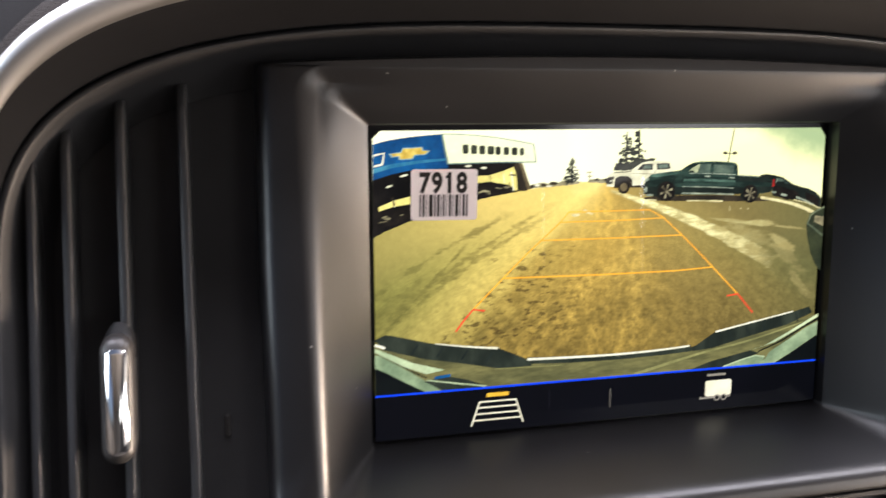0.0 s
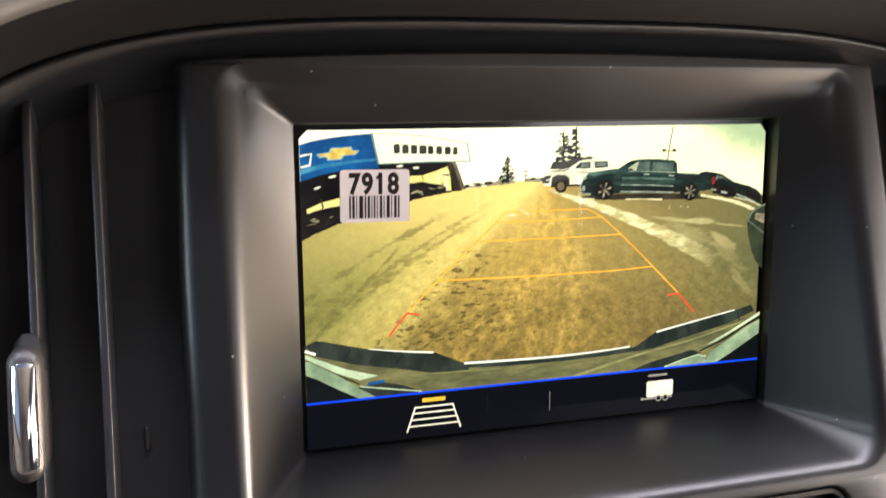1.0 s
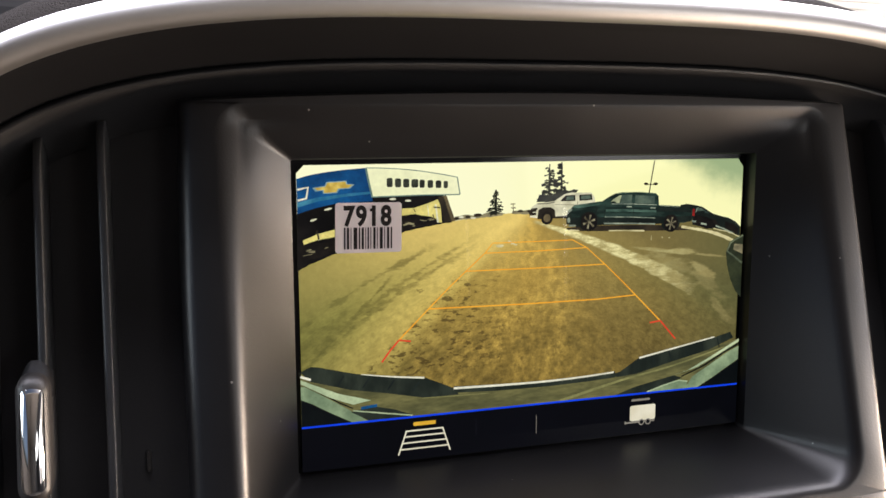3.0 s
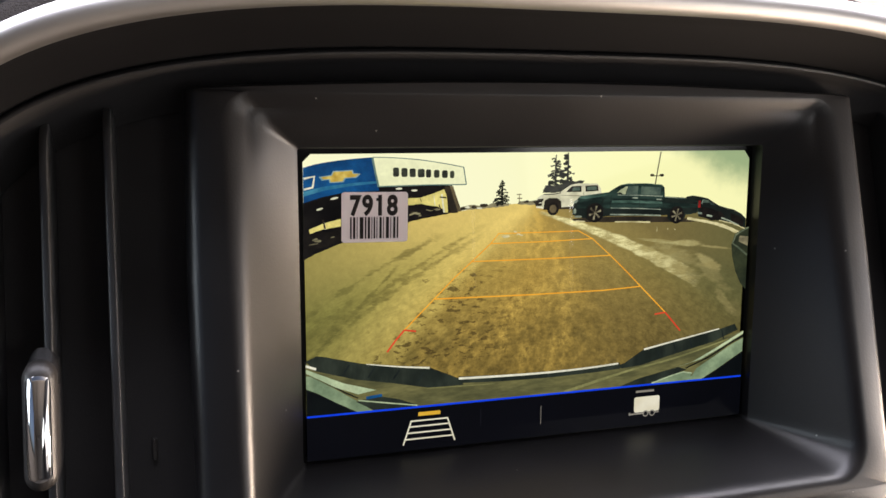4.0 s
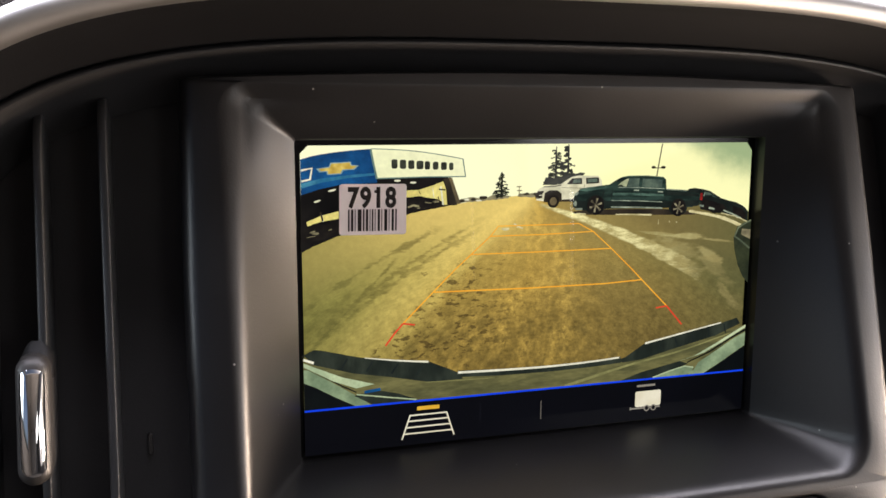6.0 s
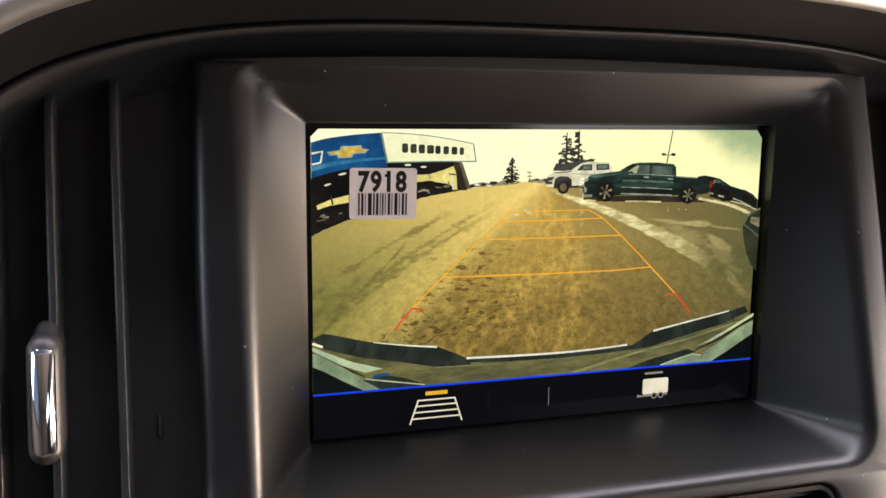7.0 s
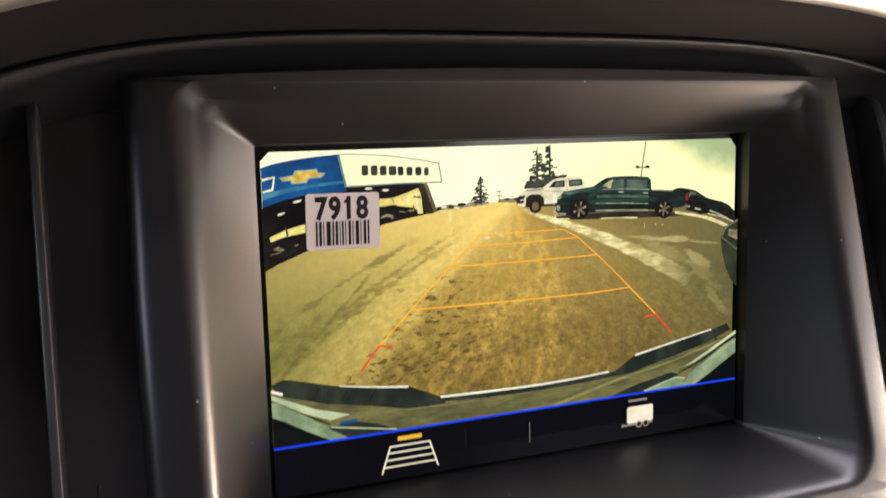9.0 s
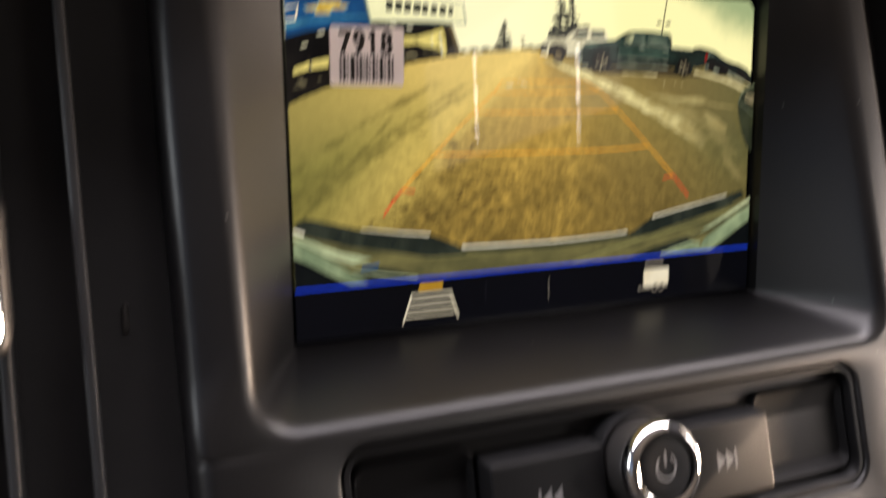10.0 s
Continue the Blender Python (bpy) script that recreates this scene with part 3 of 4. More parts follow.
def curve_points(pts, n=5, closed=True):
    """A soft curve through a few points."""
    out, k = [], len(pts)
    for i in range(k if closed else k - 1):
        p = [Vector(pts[(i + d) % k] if closed else pts[min(max(i + d, 0), k - 1)]) for d in (-1, 0, 1, 2)]
        for s in range(n):
            t = s / n
            out.append(tuple(0.5 * (2 * p[1] + (p[2] - p[0]) * t + (2 * p[0] - 5 * p[1] + 4 * p[2] - p[3]) * t * t + (3 * p[1] - p[0] - 3 * p[2] + p[3]) * t ** 3)))
    return out if closed else out + [tuple(pts[-1])]


RAGGED = ("picture_far_hedge", "picture_far_cars", "picture_far_van", "picture_parked_car", "picture_car_gleam", "picture_conifer_foot", "picture_tall_conifer", "picture_far_conifer", "picture_canopy_shade", "picture_dark_truck_shade", "picture_lane_litter", "picture_snow_kerb")
SMOOTH = ("picture_sky", "picture_lot", "picture_sign", "picture_sign_edge", "picture_sign_block", "picture_blue_fascia", "picture_bumper_chrome", "picture_bumper_olive", "picture_lower_corner")


def fray(pts, much):
    """An outline with small uneven wanderings, as a coarse picture shows it."""
    out = []
    for i, (u, v) in enumerate(pts):
        u1, v1 = pts[(i + 1) % len(pts)]
        n = max(1, min(40, int(math.hypot(u1 - u, v1 - v) / 0.05)))
        for k in range(n):
            a, b = u + (u1 - u) * k / n, v + (v1 - v) * k / n
            d = noise.noise_vector(Vector((a * 7.0, b * 7.0, 0.5))) + 0.6 * noise.noise_vector(Vector((a * 17.0, b * 17.0, 3.5)))
            out.append((a + much * 1.6 * d.x, b + much * 1.6 * d.y))
    return out


def pic(name, shapes, material, joined=False):
    """Lit areas of the display, from outlines in centimetres, a hair above the ones before; joined: one area of many strokes."""
    LAYER[0] += 1
    y = -0.00002 * LAYER[0]
    ragged = 0.012 if name in RAGGED else 0.003 if name.startswith("picture_") and name not in SMOOTH else 0.0
    for group in ([shapes] if joined else [[pts] for pts in shapes]):
        bm = bmesh.new()
        for pts in group:
            pts = fray(pts, ragged) if ragged else pts
            f = bm.faces.new([bm.verts.new((u / 100, y, v / 100)) for u, v in pts])
            f.normal_update()
            if f.normal.y > 0:
                f.normal_flip()
        part(name, bm, material, display)


def stroke(pts, w0, w1=None):
    """A line of a given width along points."""
    w1 = w0 if w1 is None else w1
    left, right = [], []
    n = len(pts)
    for i, (u, v) in enumerate(pts):
        du, dv = pts[min(i + 1, n - 1)][0] - pts[max(i - 1, 0)][0], pts[min(i + 1, n - 1)][1] - pts[max(i - 1, 0)][1]
        d = math.hypot(du, dv) or 1
        w = (w0 + (w1 - w0) * i / max(n - 1, 1)) / 2
        left.append((u - dv / d * w, v + du / d * w))
        right.append((u + dv / d * w, v - du / d * w))
    return left + right[::-1]


def disc(u, v, ru, rv=None, n=28, turn=0.0):
    rv = ru if rv is None else rv
    c, s = math.cos(turn), math.sin(turn)
    return [(u + ru * math.cos(6.2832 * k / n) * c - rv * math.sin(6.2832 * k / n) * s, v + ru * math.cos(6.2832 * k / n) * s + rv * math.sin(6.2832 * k / n) * c) for k in range(n)]


def bar_shape(u0, u1, v0, v1, slant=0.0):
    return [(u0, v0), (u1, v0 + slant), (u1, v1 + slant), (u0, v1)]


W0, W1, VT = -8.66, 8.72, 9.03
WL, WR = W0 - 0.05, W1 + 0.05
g_sky = sky_glow("picture_sky_light")
g_lot = lot_glow("picture_mud_light")
g_blue = glow("picture_blue", (20, 84, 138), (12, 58, 104), 60)
g_blue_band = glow("picture_pale_blue", (74, 144, 168), (40, 106, 142), 80)
g_sign = glow("picture_cream", (252, 252, 206), (242, 244, 196), 40, mottle=0.2)
g_letter = glow("picture_sign_grey", (40, 42, 36), (62, 66, 54), 200, mottle=0.2)
g_sign_edge = glow("picture_sign_border", (110, 134, 122), (76, 104, 104), 160)
g_outline = glow("picture_emblem_edge", (150, 178, 170), (112, 150, 158), 160)
g_edge_body = glow("picture_edge_car_body", (56, 62, 42), (40, 46, 34), 120)
g_edge_soft = glow("picture_edge_car_rim", (120, 128, 98), (78, 88, 70), 160)
g_dark = glow("picture_black", (26, 24, 22), (14, 13, 13), 120)
g_shade = glow("picture_brown_shade", (58, 50, 38), (38, 34, 28), 90)
g_gold = glow("picture_gold", (222, 200, 108), (190, 158, 66), 260)
g_white = glow("picture_white", (238, 236, 208), (222, 220, 186), 120)
g_wall = glow("picture_yellow_wall", (236, 222, 132), (214, 200, 116), 90)
g_column = glow("picture_column", (120, 106, 76), (84, 74, 54), 160)
g_tree = glow("picture_conifer", (28, 30, 24), (44, 46, 34), 260)
g_haze = glow("picture_far_haze", (150, 142, 108), (104, 98, 76), 200, stretch=(1, 1, 2))
g_truckw = glow("picture_white_truck", (232, 228, 196), (206, 202, 168), 90)
g_green = glow("picture_green_truck", (46, 66, 58), (24, 36, 32), 160, stretch=(0.5, 1, 2.4), lo=0.4, hi=0.6)
g_green_pale = glow("picture_green_sheen", (84, 112, 98), (44, 66, 58), 220, stretch=(0.6, 1, 2), mottle=0.8)
g_green_dark = glow("picture_green_shadow", (22, 28, 25), (34, 42, 37), 130)
g_pane = glow("picture_truck_glass", (96, 112, 96), (52, 68, 64), 150)
g_pane_light = glow("picture_truck_glass_bright", (206, 208, 164), (150, 160, 126), 150)
g_chrome = glow("picture_chrome", (172, 182, 158), (112, 124, 112), 220)
g_tyre = glow("picture_tyre", (20, 18, 17), (32, 28, 24), 200)
g_rim = glow("picture_wheel_rim", (158, 150, 120), (70, 64, 50), 420)
g_snow = glow("picture_snow", (222, 212, 160), (170, 158, 108), 120, lo=0.36, hi=0.54)
g_red = glow("picture_tail_light", (170, 40, 34), (120, 30, 28), 200)
g_orange = glow("guide_orange", (255, 182, 58), (250, 166, 46), 100, mottle=0.1)
g_guide_red = glow("guide_red", (232, 78, 48), (220, 70, 44), 100, mottle=0.1)
g_bump = glow("picture_bumper_rubber", (50, 57, 48), (30, 37, 32), 110, stretch=(1, 1, 0.4))
g_bump_olive = glow("picture_bumper_olive", (116, 112, 70), (84, 84, 54), 70, stretch=(0.5, 1, 2))
g_bump_pale = glow("picture_bumper_pale", (152, 172, 134), (114, 134, 104), 80)
g_bump_mint = glow("picture_bumper_mint", (192, 206, 164), (166, 184, 146), 80)
g_bump_band = glow("picture_bumper_band", (138, 136, 86), (112, 112, 70), 90)
g_bump_seam = glow("picture_bumper_seam", (26, 33, 32), (32, 40, 37), 100)
g_bump_ink = glow("picture_corner_black", (14, 20, 20), (8, 12, 14), 80)
g_line = glow("picture_chrome_line", (240, 238, 216), (222, 220, 196), 100)
g_bar = glow("menu_bar", (5, 6, 12), (4, 5, 9), 30, mottle=0.1)
g_bar_blue = glow("menu_line_blue", (16, 72, 240), (14, 64, 228), 100, mottle=0.1)
g_icon = glow("menu_icon_cream", (238, 232, 208), (226, 218, 190), 100, mottle=0.1)
g_icon_yellow = glow("menu_icon_yellow", (232, 182, 62), (222, 170, 50), 100, mottle=0.1)
g_dim = glow("menu_icon_dim", (150, 144, 132), (136, 130, 120), 100, mottle=0.1)

CUT = 0.26
pic("picture_sky", [[(W0, 5.0), (W1, 5.0), (W1, VT - CUT * 1.2), (W1 - CUT * 0.9, VT), (W0 + CUT, VT), (W0, VT - CUT)]], g_sky)
# the lot, its far edge bowed by the rear lens
edge = curve_points([(W0, 5.50), (-7.45, 6.03), (-5.1, 6.66), (-3.2, 6.97), (-1.2, 7.18), (0.0, 7.16), (2.0, 7.12), (5.0, 7.0), (7.0, 6.7), (W1, 6.35)], 6, False)
pic("picture_lot", [[(W1, 0.3), *edge[::-1], (W0, 0.3)]], g_lot)


def conifer(seed, u, v0, v1, wide):
    """A ragged spruce: a mast, short uneven boughs and clumps of needles with gaps between them."""
    rnd = random.Random(seed)
    shapes = [stroke([(u, v0), (u + 0.01, v1)], 0.12, 0.05)]
    for k in range(46):
        f = rnd.random() ** 1.15
        v = v0 + (v1 - v0) * (0.04 + 0.90 * f)
        side = rnd.choice((-1, 1))
        reach = wide * (1.0 - 0.74 * f) * rnd.uniform(0.25, 1.0)
        dip = rnd.uniform(-0.05, 0.05)
        thick = rnd.uniform(0.03, 0.09) * (v1 - v0) / 1.4
        shapes.append(stroke([(u, v), (u + side * reach * 0.5, v + dip + 0.01), (u + side * reach, v + dip - 0.02)], thick * 0.7, thick))
        if rnd.random() < 0.6:
            shapes.append(disc(u + side * reach * rnd.uniform(0.5, 1.0), v + dip, thick * rnd.uniform(0.6, 1.3), thick * rnd.uniform(0.4, 0.9), 7, rnd.random()))
    return shapes


# far edge of the lot
pic("picture_far_hedge", [[(-3.3, 6.98), (-3.1, 7.13), (-2.6, 7.19), (-2.2, 7.12), (-1.9, 7.24), (-1.3, 7.2), (-1.28, 7.12)],
                          [(-0.95, 7.16), (-0.9, 7.28), (-0.5, 7.27), (-0.1, 7.3), (0.1, 7.12)]], g_haze)
pic("picture_far_cars", [disc(-3.05, 7.06, 0.14, 0.05), disc(-2.62, 7.1, 0.10, 0.05), disc(-2.25, 7.16, 0.16, 0.06), disc(-0.62, 7.25, 0.12, 0.04), disc(-0.25, 7.24, 0.10, 0.05)], g_shade)
pic("picture_far_van", [disc(-2.86, 7.1, 0.09, 0.04), disc(-1.55, 7.26, 0.11, 0.05), disc(-2.42, 7.07, 0.10, 0.03)], g_white)
pic("picture_far_conifer", conifer(3, -1.57, 7.16, 8.05, 0.40), g_tree, True)
pic("picture_far_pole", [stroke([(-0.90, 7.2), (-0.90, 7.55)], 0.03), bar_shape(-1.0, -0.82, 7.50, 7.54), bar_shape(-0.98, -0.80, 7.36, 7.40)], g_haze)
pic("picture_tall_conifer", conifer(5, 0.50, 7.45, 8.92, 0.54), g_tree, True)
pic("picture_tall_conifer", conifer(9, 0.98, 7.45, 9.01, 0.54), g_tree, True)
pic("picture_conifer_foot", [[(0.0, 7.55), (0.12, 7.84), (0.5, 7.80), (0.9, 7.86), (1.5, 7.98), (1.66, 7.96), (1.3, 7.6)]], g_tree)
pic("picture_lamp_post", [stroke([(4.60, 7.74), (4.70, 8.4), (4.80, 9.0)], 0.045), disc(4.46, 8.13, 0.09, 0.05), disc(4.87, 8.12, 0.10, 0.055), stroke([(4.5, 8.10), (4.84, 8.10)], 0.03)], g_shade)

# the dealership's canopy
pic("picture_canopy_shade", [[(WL, 5.46), (-8.2, 5.70), (-7.4, 6.00), (-5.1, 6.64), (-4.4, 6.78), (-3.74, 6.88), (-3.22, 6.94), (-3.45, 7.9), (-6.1, 8.0), (W0, 7.6)]], g_dark)
pic("picture_showroom_wall", [[(-5.12, 7.23), (-5.12, 7.48), (-4.61, 7.49), (-4.1, 7.64), (-3.74, 7.77), (-3.64, 7.53), (-3.59, 6.95), (-3.82, 6.94), (-3.95, 7.16), (-4.26, 7.21), (-4.67, 7.26)],
                              [(-8.50, 6.50), (-8.0, 6.70), (-7.4, 6.84), (-7.4, 6.58), (-8.0, 6.50), (-8.46, 6.36)]], g_wall)
pic("picture_parked_car", [curve_points([(-5.15, 6.68), (-5.1, 7.16), (-4.75, 7.26), (-4.42, 7.24), (-4.22, 7.08), (-4.0, 7.0), (-4.02, 6.88), (-4.6, 6.80)], 4),
                           curve_points([(-4.15, 6.88), (-4.1, 7.08), (-3.9, 7.11), (-3.74, 7.02), (-3.74, 6.92)], 4),
                           curve_points([(-8.6, 5.8), (-8.55, 6.28), (-8.2, 6.42), (-7.8, 6.40), (-7.4, 6.42), (-7.4, 6.08)], 4)], g_tyre)
pic("picture_car_gleam", [stroke([(-5.0, 6.90), (-4.8, 6.96), (-4.6, 6.92)], 0.06), stroke([(-4.05, 7.04), (-3.9, 7.07)], 0.05), disc(-8.2, 6.1, 0.12, 0.04), stroke([(-4.4, 7.06), (-4.15, 7.02)], 0.03)], g_haze)
pic("picture_showroom_post", [stroke([(-3.83, 7.60), (-3.74, 6.95)], 0.06), stroke([(-4.12, 7.56), (-4.07, 7.20)], 0.025), stroke([(-7.98, 6.72), (-7.94, 6.50)], 0.05)], g_white)
pic("picture_showroom_shade", [stroke([(-3.90, 7.50), (-3.66, 7.47)], 0.05), stroke([(-3.93, 7.24), (-3.86, 7.02)], 0.04), stroke([(-4.62, 7.47), (-4.56, 7.34)], 0.02), stroke([(-8.02, 6.82), (-7.95, 6.52)], 0.06), disc(-4.9, 7.0, 0.09, 0.03), disc(-4.0, 7.1, 0.08, 0.03)], g_shade)
pic("picture_car_light", [stroke([(-4.98, 6.92), (-4.86, 6.97), (-4.74, 6.93)], 0.03), stroke([(-4.12, 7.06), (-3.98, 7.10)], 0.025), disc(-4.62, 6.86, 0.05, 0.02), disc(-7.7, 6.22, 0.07, 0.02, turn=0.3), disc(-8.3, 6.16, 0.10, 0.03, turn=0.3), stroke([(-8.5, 5.98), (-8.2, 6.02)], 0.02)], g_haze)
pic("picture_column", [[(-3.74, 7.86), (-3.50, 7.88), (-3.22, 6.97), (-3.50, 6.95)]], g_shade)
pic("picture_column_side", [[(-3.54, 7.88), (-3.42, 7.88), (-3.10, 6.98), (-3.24, 6.97)]], g_column)
pic("picture_canopy_lamp", [disc(-5.37, 7.82, 0.12, 0.035), disc(-4.82, 7.75, 0.11, 0.035), disc(-7.62, 7.54, 0.14, 0.035, turn=0.2), disc(-8.12, 7.19, 0.12, 0.035, turn=0.3)], g_white)
blue_top = curve_points([(W0, 8.58), (-8.1, 8.72), (-7.2, 8.84), (-6.27, 8.91)], 5, False)
pic("picture_blue_fascia", [[*blue_top, (-6.20, 8.4), (-6.07, 7.76), (-7.4, 7.71), (-8.04, 7.59), (W0, 7.40)]], g_blue)
pic("picture_blue_band", [[(W0, 7.78), (-8.0, 7.94), (-7.0, 8.05), (-6.15, 8.10), (-6.13, 8.02), (-7.1, 7.94), (-8.0, 7.80), (W0, 7.62)]], g_blue_band)
sign_top = curve_points([(-6.28, 8.91), (-5.5, 8.88), (-4.6, 8.80), (-3.7, 8.66), (-3.03, 8.53)], 5, False)
pic("picture_sign", [[*sign_top, (-2.93, 7.92), (-4.4, 7.93), (-6.09, 7.91)]], g_sign)
pic("picture_sign_edge", [stroke([(-6.30, 8.91), (-6.2, 8.4), (-6.09, 7.90)], 0.07), stroke([(-6.09, 7.91), (-4.4, 7.93), (-2.93, 7.92)], 0.04), stroke([(-3.03, 8.53), (-2.93, 7.92)], 0.04), stroke(sign_top, 0.03)], g_sign_edge)
# the sign's lettering as plain blocks
blocks = []
for k, wide in enumerate((0.21, 0.22, 0.22, 0.25, 0.19, 0.20, 0.21, 0.16)):
    u0, v0, h = -5.58 + 0.292 * k, 8.235 - 0.012 * k, 0.315 - 0.008 * k
    blocks.append(rounded(u0, u0 + wide, v0, v0 + h, 0.06, 2, 3))
pic("picture_sign_block", blocks, g_letter)
pic("picture_emblem", [[(-8.14, 8.27), (-7.72, 8.33), (-7.66, 8.46), (-6.98, 8.49), (-6.95, 8.38), (-6.70, 8.36), (-6.86, 8.22), (-7.22, 8.20), (-7.30, 8.08), (-7.78, 8.06), (-7.80, 8.17), (-8.04, 8.14)]], g_outline)
pic("picture_emblem_gold", [[(-8.06, 8.26), (-7.70, 8.30), (-7.62, 8.43), (-7.02, 8.46), (-6.98, 8.36), (-6.78, 8.34), (-6.90, 8.25), (-7.26, 8.23), (-7.34, 8.11), (-7.74, 8.09), (-7.76, 8.20), (-7.98, 8.18)]], g_gold)
pic("picture_fascia_mark", [stroke([(-8.64, 8.22), (-8.28, 8.29), (-8.35, 7.92), (-8.64, 7.86)], 0.07)], g_white)

# snow along the kerb and between the parking rows
pic("picture_lane_litter", [disc(-1.42, 6.02, 0.16, 0.05), stroke([(-1.1, 6.20), (-0.85, 6.06), (-0.75, 6.04)], 0.05), stroke([(-0.98, 6.06), (-0.86, 6.16)], 0.04), stroke([(4.72, 5.98), (4.73, 6.16)], 0.04), disc(5.2, 6.07, 0.03), disc(5.5, 6.05, 0.03)], g_snow)


def wheel(u, v, r, spokes=True):
    squash = 0.95
    pic("picture_tyre", [disc(u, v, r * squash, r)], g_tyre)
    if spokes:
        shapes = [disc(u, v, r * 0.13)]
        for k in range(6):
            a = 6.2832 * k / 6 + 0.3
            shapes.append(stroke([(u, v), (u + 0.74 * r * squash * math.cos(a), v + 0.74 * r * math.sin(a))], r * 0.09, r * 0.24))
        pic("picture_wheel_rim", shapes, g_rim, True)
    else:
        pic("picture_wheel_rim", [disc(u, v, r * 0.58, r * 0.62)], g_column)


# the white truck behind
pic("picture_white_truck_body", [[(-0.24, 7.04), (-0.26, 7.31), (-0.16, 7.43), (0.04, 7.53), (0.69, 7.58), (0.91, 7.72), (1.11, 7.84), (1.4, 7.88), (2.17, 7.86), (2.31, 7.68), (2.37, 7.40), (1.9, 7.1), (1.23, 7.03), (0.71, 7.0), (0.1, 6.98)]], g_truckw)
pic("picture_white_truck_glass", [[(0.92, 7.57), (1.02, 7.68), (1.14, 7.78), (1.52, 7.79), (1.53, 7.57)], [(1.68, 7.79), (2.19, 7.80), (2.22, 7.59), (1.70, 7.57)]], g_tyre)
pic("picture_white_truck_glare", [[(1.14, 7.61), (1.20, 7.74), (1.46, 7.75), (1.47, 7.62)], [(1.75, 7.62), (1.75, 7.75), (2.13, 7.76), (2.15, 7.63)]], g_pane)
pic("picture_white_truck_grille", [[(-0.22, 7.08), (-0.25, 7.28), (-0.12, 7.33), (-0.02, 7.30), (-0.04, 7.10)], stroke([(0.02, 7.50), (0.40, 7.50), (0.70, 7.55)], 0.03)], g_shade)
pic("picture_white_truck_bumper", [stroke([(-0.26, 7.05), (0.02, 7.01)], 0.05), stroke([(-0.24, 7.20), (-0.04, 7.20)], 0.03)], g_white)
pic("picture_white_truck_seam", [stroke([(0.72, 7.46), (1.5, 7.42), (2.2, 7.40)], 0.018), stroke([(1.62, 7.56), (1.60, 7.1)], 0.02), stroke([(-0.2, 7.28), (0.0, 7.30)], 0.02)], g_haze)
pic("picture_white_truck_shade", [[(-0.28, 7.06), (-0.32, 7.22), (-0.2, 7.34), (0.02, 7.36), (0.02, 7.28), (-0.14, 7.22)], [(0.02, 6.94), (0.06, 7.28), (0.24, 7.37), (0.56, 7.36), (0.72, 7.24), (0.74, 6.95)], [(0.74, 6.95), (0.74, 7.02), (1.3, 7.04), (1.3, 6.93)]], g_shade)
wheel(0.40, 6.97, 0.24, False)

# the green crew-cab truck parked across
pic("picture_truck_shadow", [curve_points([(1.25, 6.58), (2.6, 6.62), (4.9, 6.56), (6.2, 6.42), (6.3, 6.32), (5.0, 6.34), (3.0, 6.40), (1.5, 6.46)], 4)], g_shade)
pic("picture_green_truck_body", [[(1.18, 6.72), (1.16, 6.98), (1.24, 7.18), (1.46, 7.40), (2.0, 7.47), (2.62, 7.53), (2.92, 7.70), (3.16, 7.80), (3.44, 7.84), (4.2, 7.83), (4.86, 7.77), (4.98, 7.66), (5.0, 7.32), (5.8, 7.26), (6.45, 7.17),
                                  (6.52, 6.95), (6.46, 6.68), (6.1, 6.60), (4.92, 6.62), (2.68, 6.66), (1.6, 6.62)]], g_green)
pic("picture_green_truck_lower", [[(1.20, 6.72), (1.20, 6.92), (1.6, 6.96), (2.6, 6.93), (4.9, 6.86), (6.45, 6.86), (6.40, 6.64), (4.92, 6.60), (2.68, 6.64), (1.6, 6.60)]], g_green_dark)
pic("picture_green_truck_sheen", [[(1.40, 7.34), (1.50, 7.41), (2.0, 7.47), (2.60, 7.51), (2.86, 7.46), (2.2, 7.36), (1.7, 7.30)], stroke([(3.2, 7.79), (3.5, 7.825), (4.2, 7.815), (4.8, 7.76)], 0.022), [(2.76, 7.12), (2.78, 7.22), (3.8, 7.20), (4.9, 7.12), (4.9, 7.04), (3.8, 7.10)]], g_green_pale)
pic("picture_green_truck_arch", [disc(2.07, 6.80, 0.42, 0.36), disc(5.53, 6.62, 0.40, 0.33)], g_green_dark)
pic("picture_cab_glass", [[(3.99, 7.72), (3.97, 7.42), (4.80, 7.38), (4.83, 7.67)], [(3.42, 7.74), (3.86, 7.74), (3.83, 7.42), (3.36, 7.44)]], g_pane)
pic("picture_cab_windscreen", [[(2.97, 7.50), (3.12, 7.62), (3.34, 7.73), (3.42, 7.73), (3.32, 7.44), (3.10, 7.46)]], g_pane_light)
pic("picture_cab_mirror", [disc(3.08, 7.46, 0.10, 0.05)], g_green_dark)
pic("picture_truck_trim", [stroke([(3.0, 7.42), (3.9, 7.39), (4.9, 7.33)], 0.028), stroke([(2.72, 6.94), (3.8, 6.90), (4.84, 6.83)], 0.03), stroke([(3.62, 7.30), (3.84, 7.29)], 0.045), stroke([(4.64, 7.22), (4.86, 7.21)], 0.045), stroke([(2.7, 6.70), (3.8, 6.66), (4.85, 6.60)], 0.05),
                           stroke([(5.0, 7.30), (5.7, 7.24), (6.4, 7.16)], 0.022)], g_chrome)
pic("picture_truck_grille", [[(1.18, 6.74), (1.17, 6.98), (1.25, 7.16), (1.36, 7.14), (1.34, 6.74)]], g_green_dark)
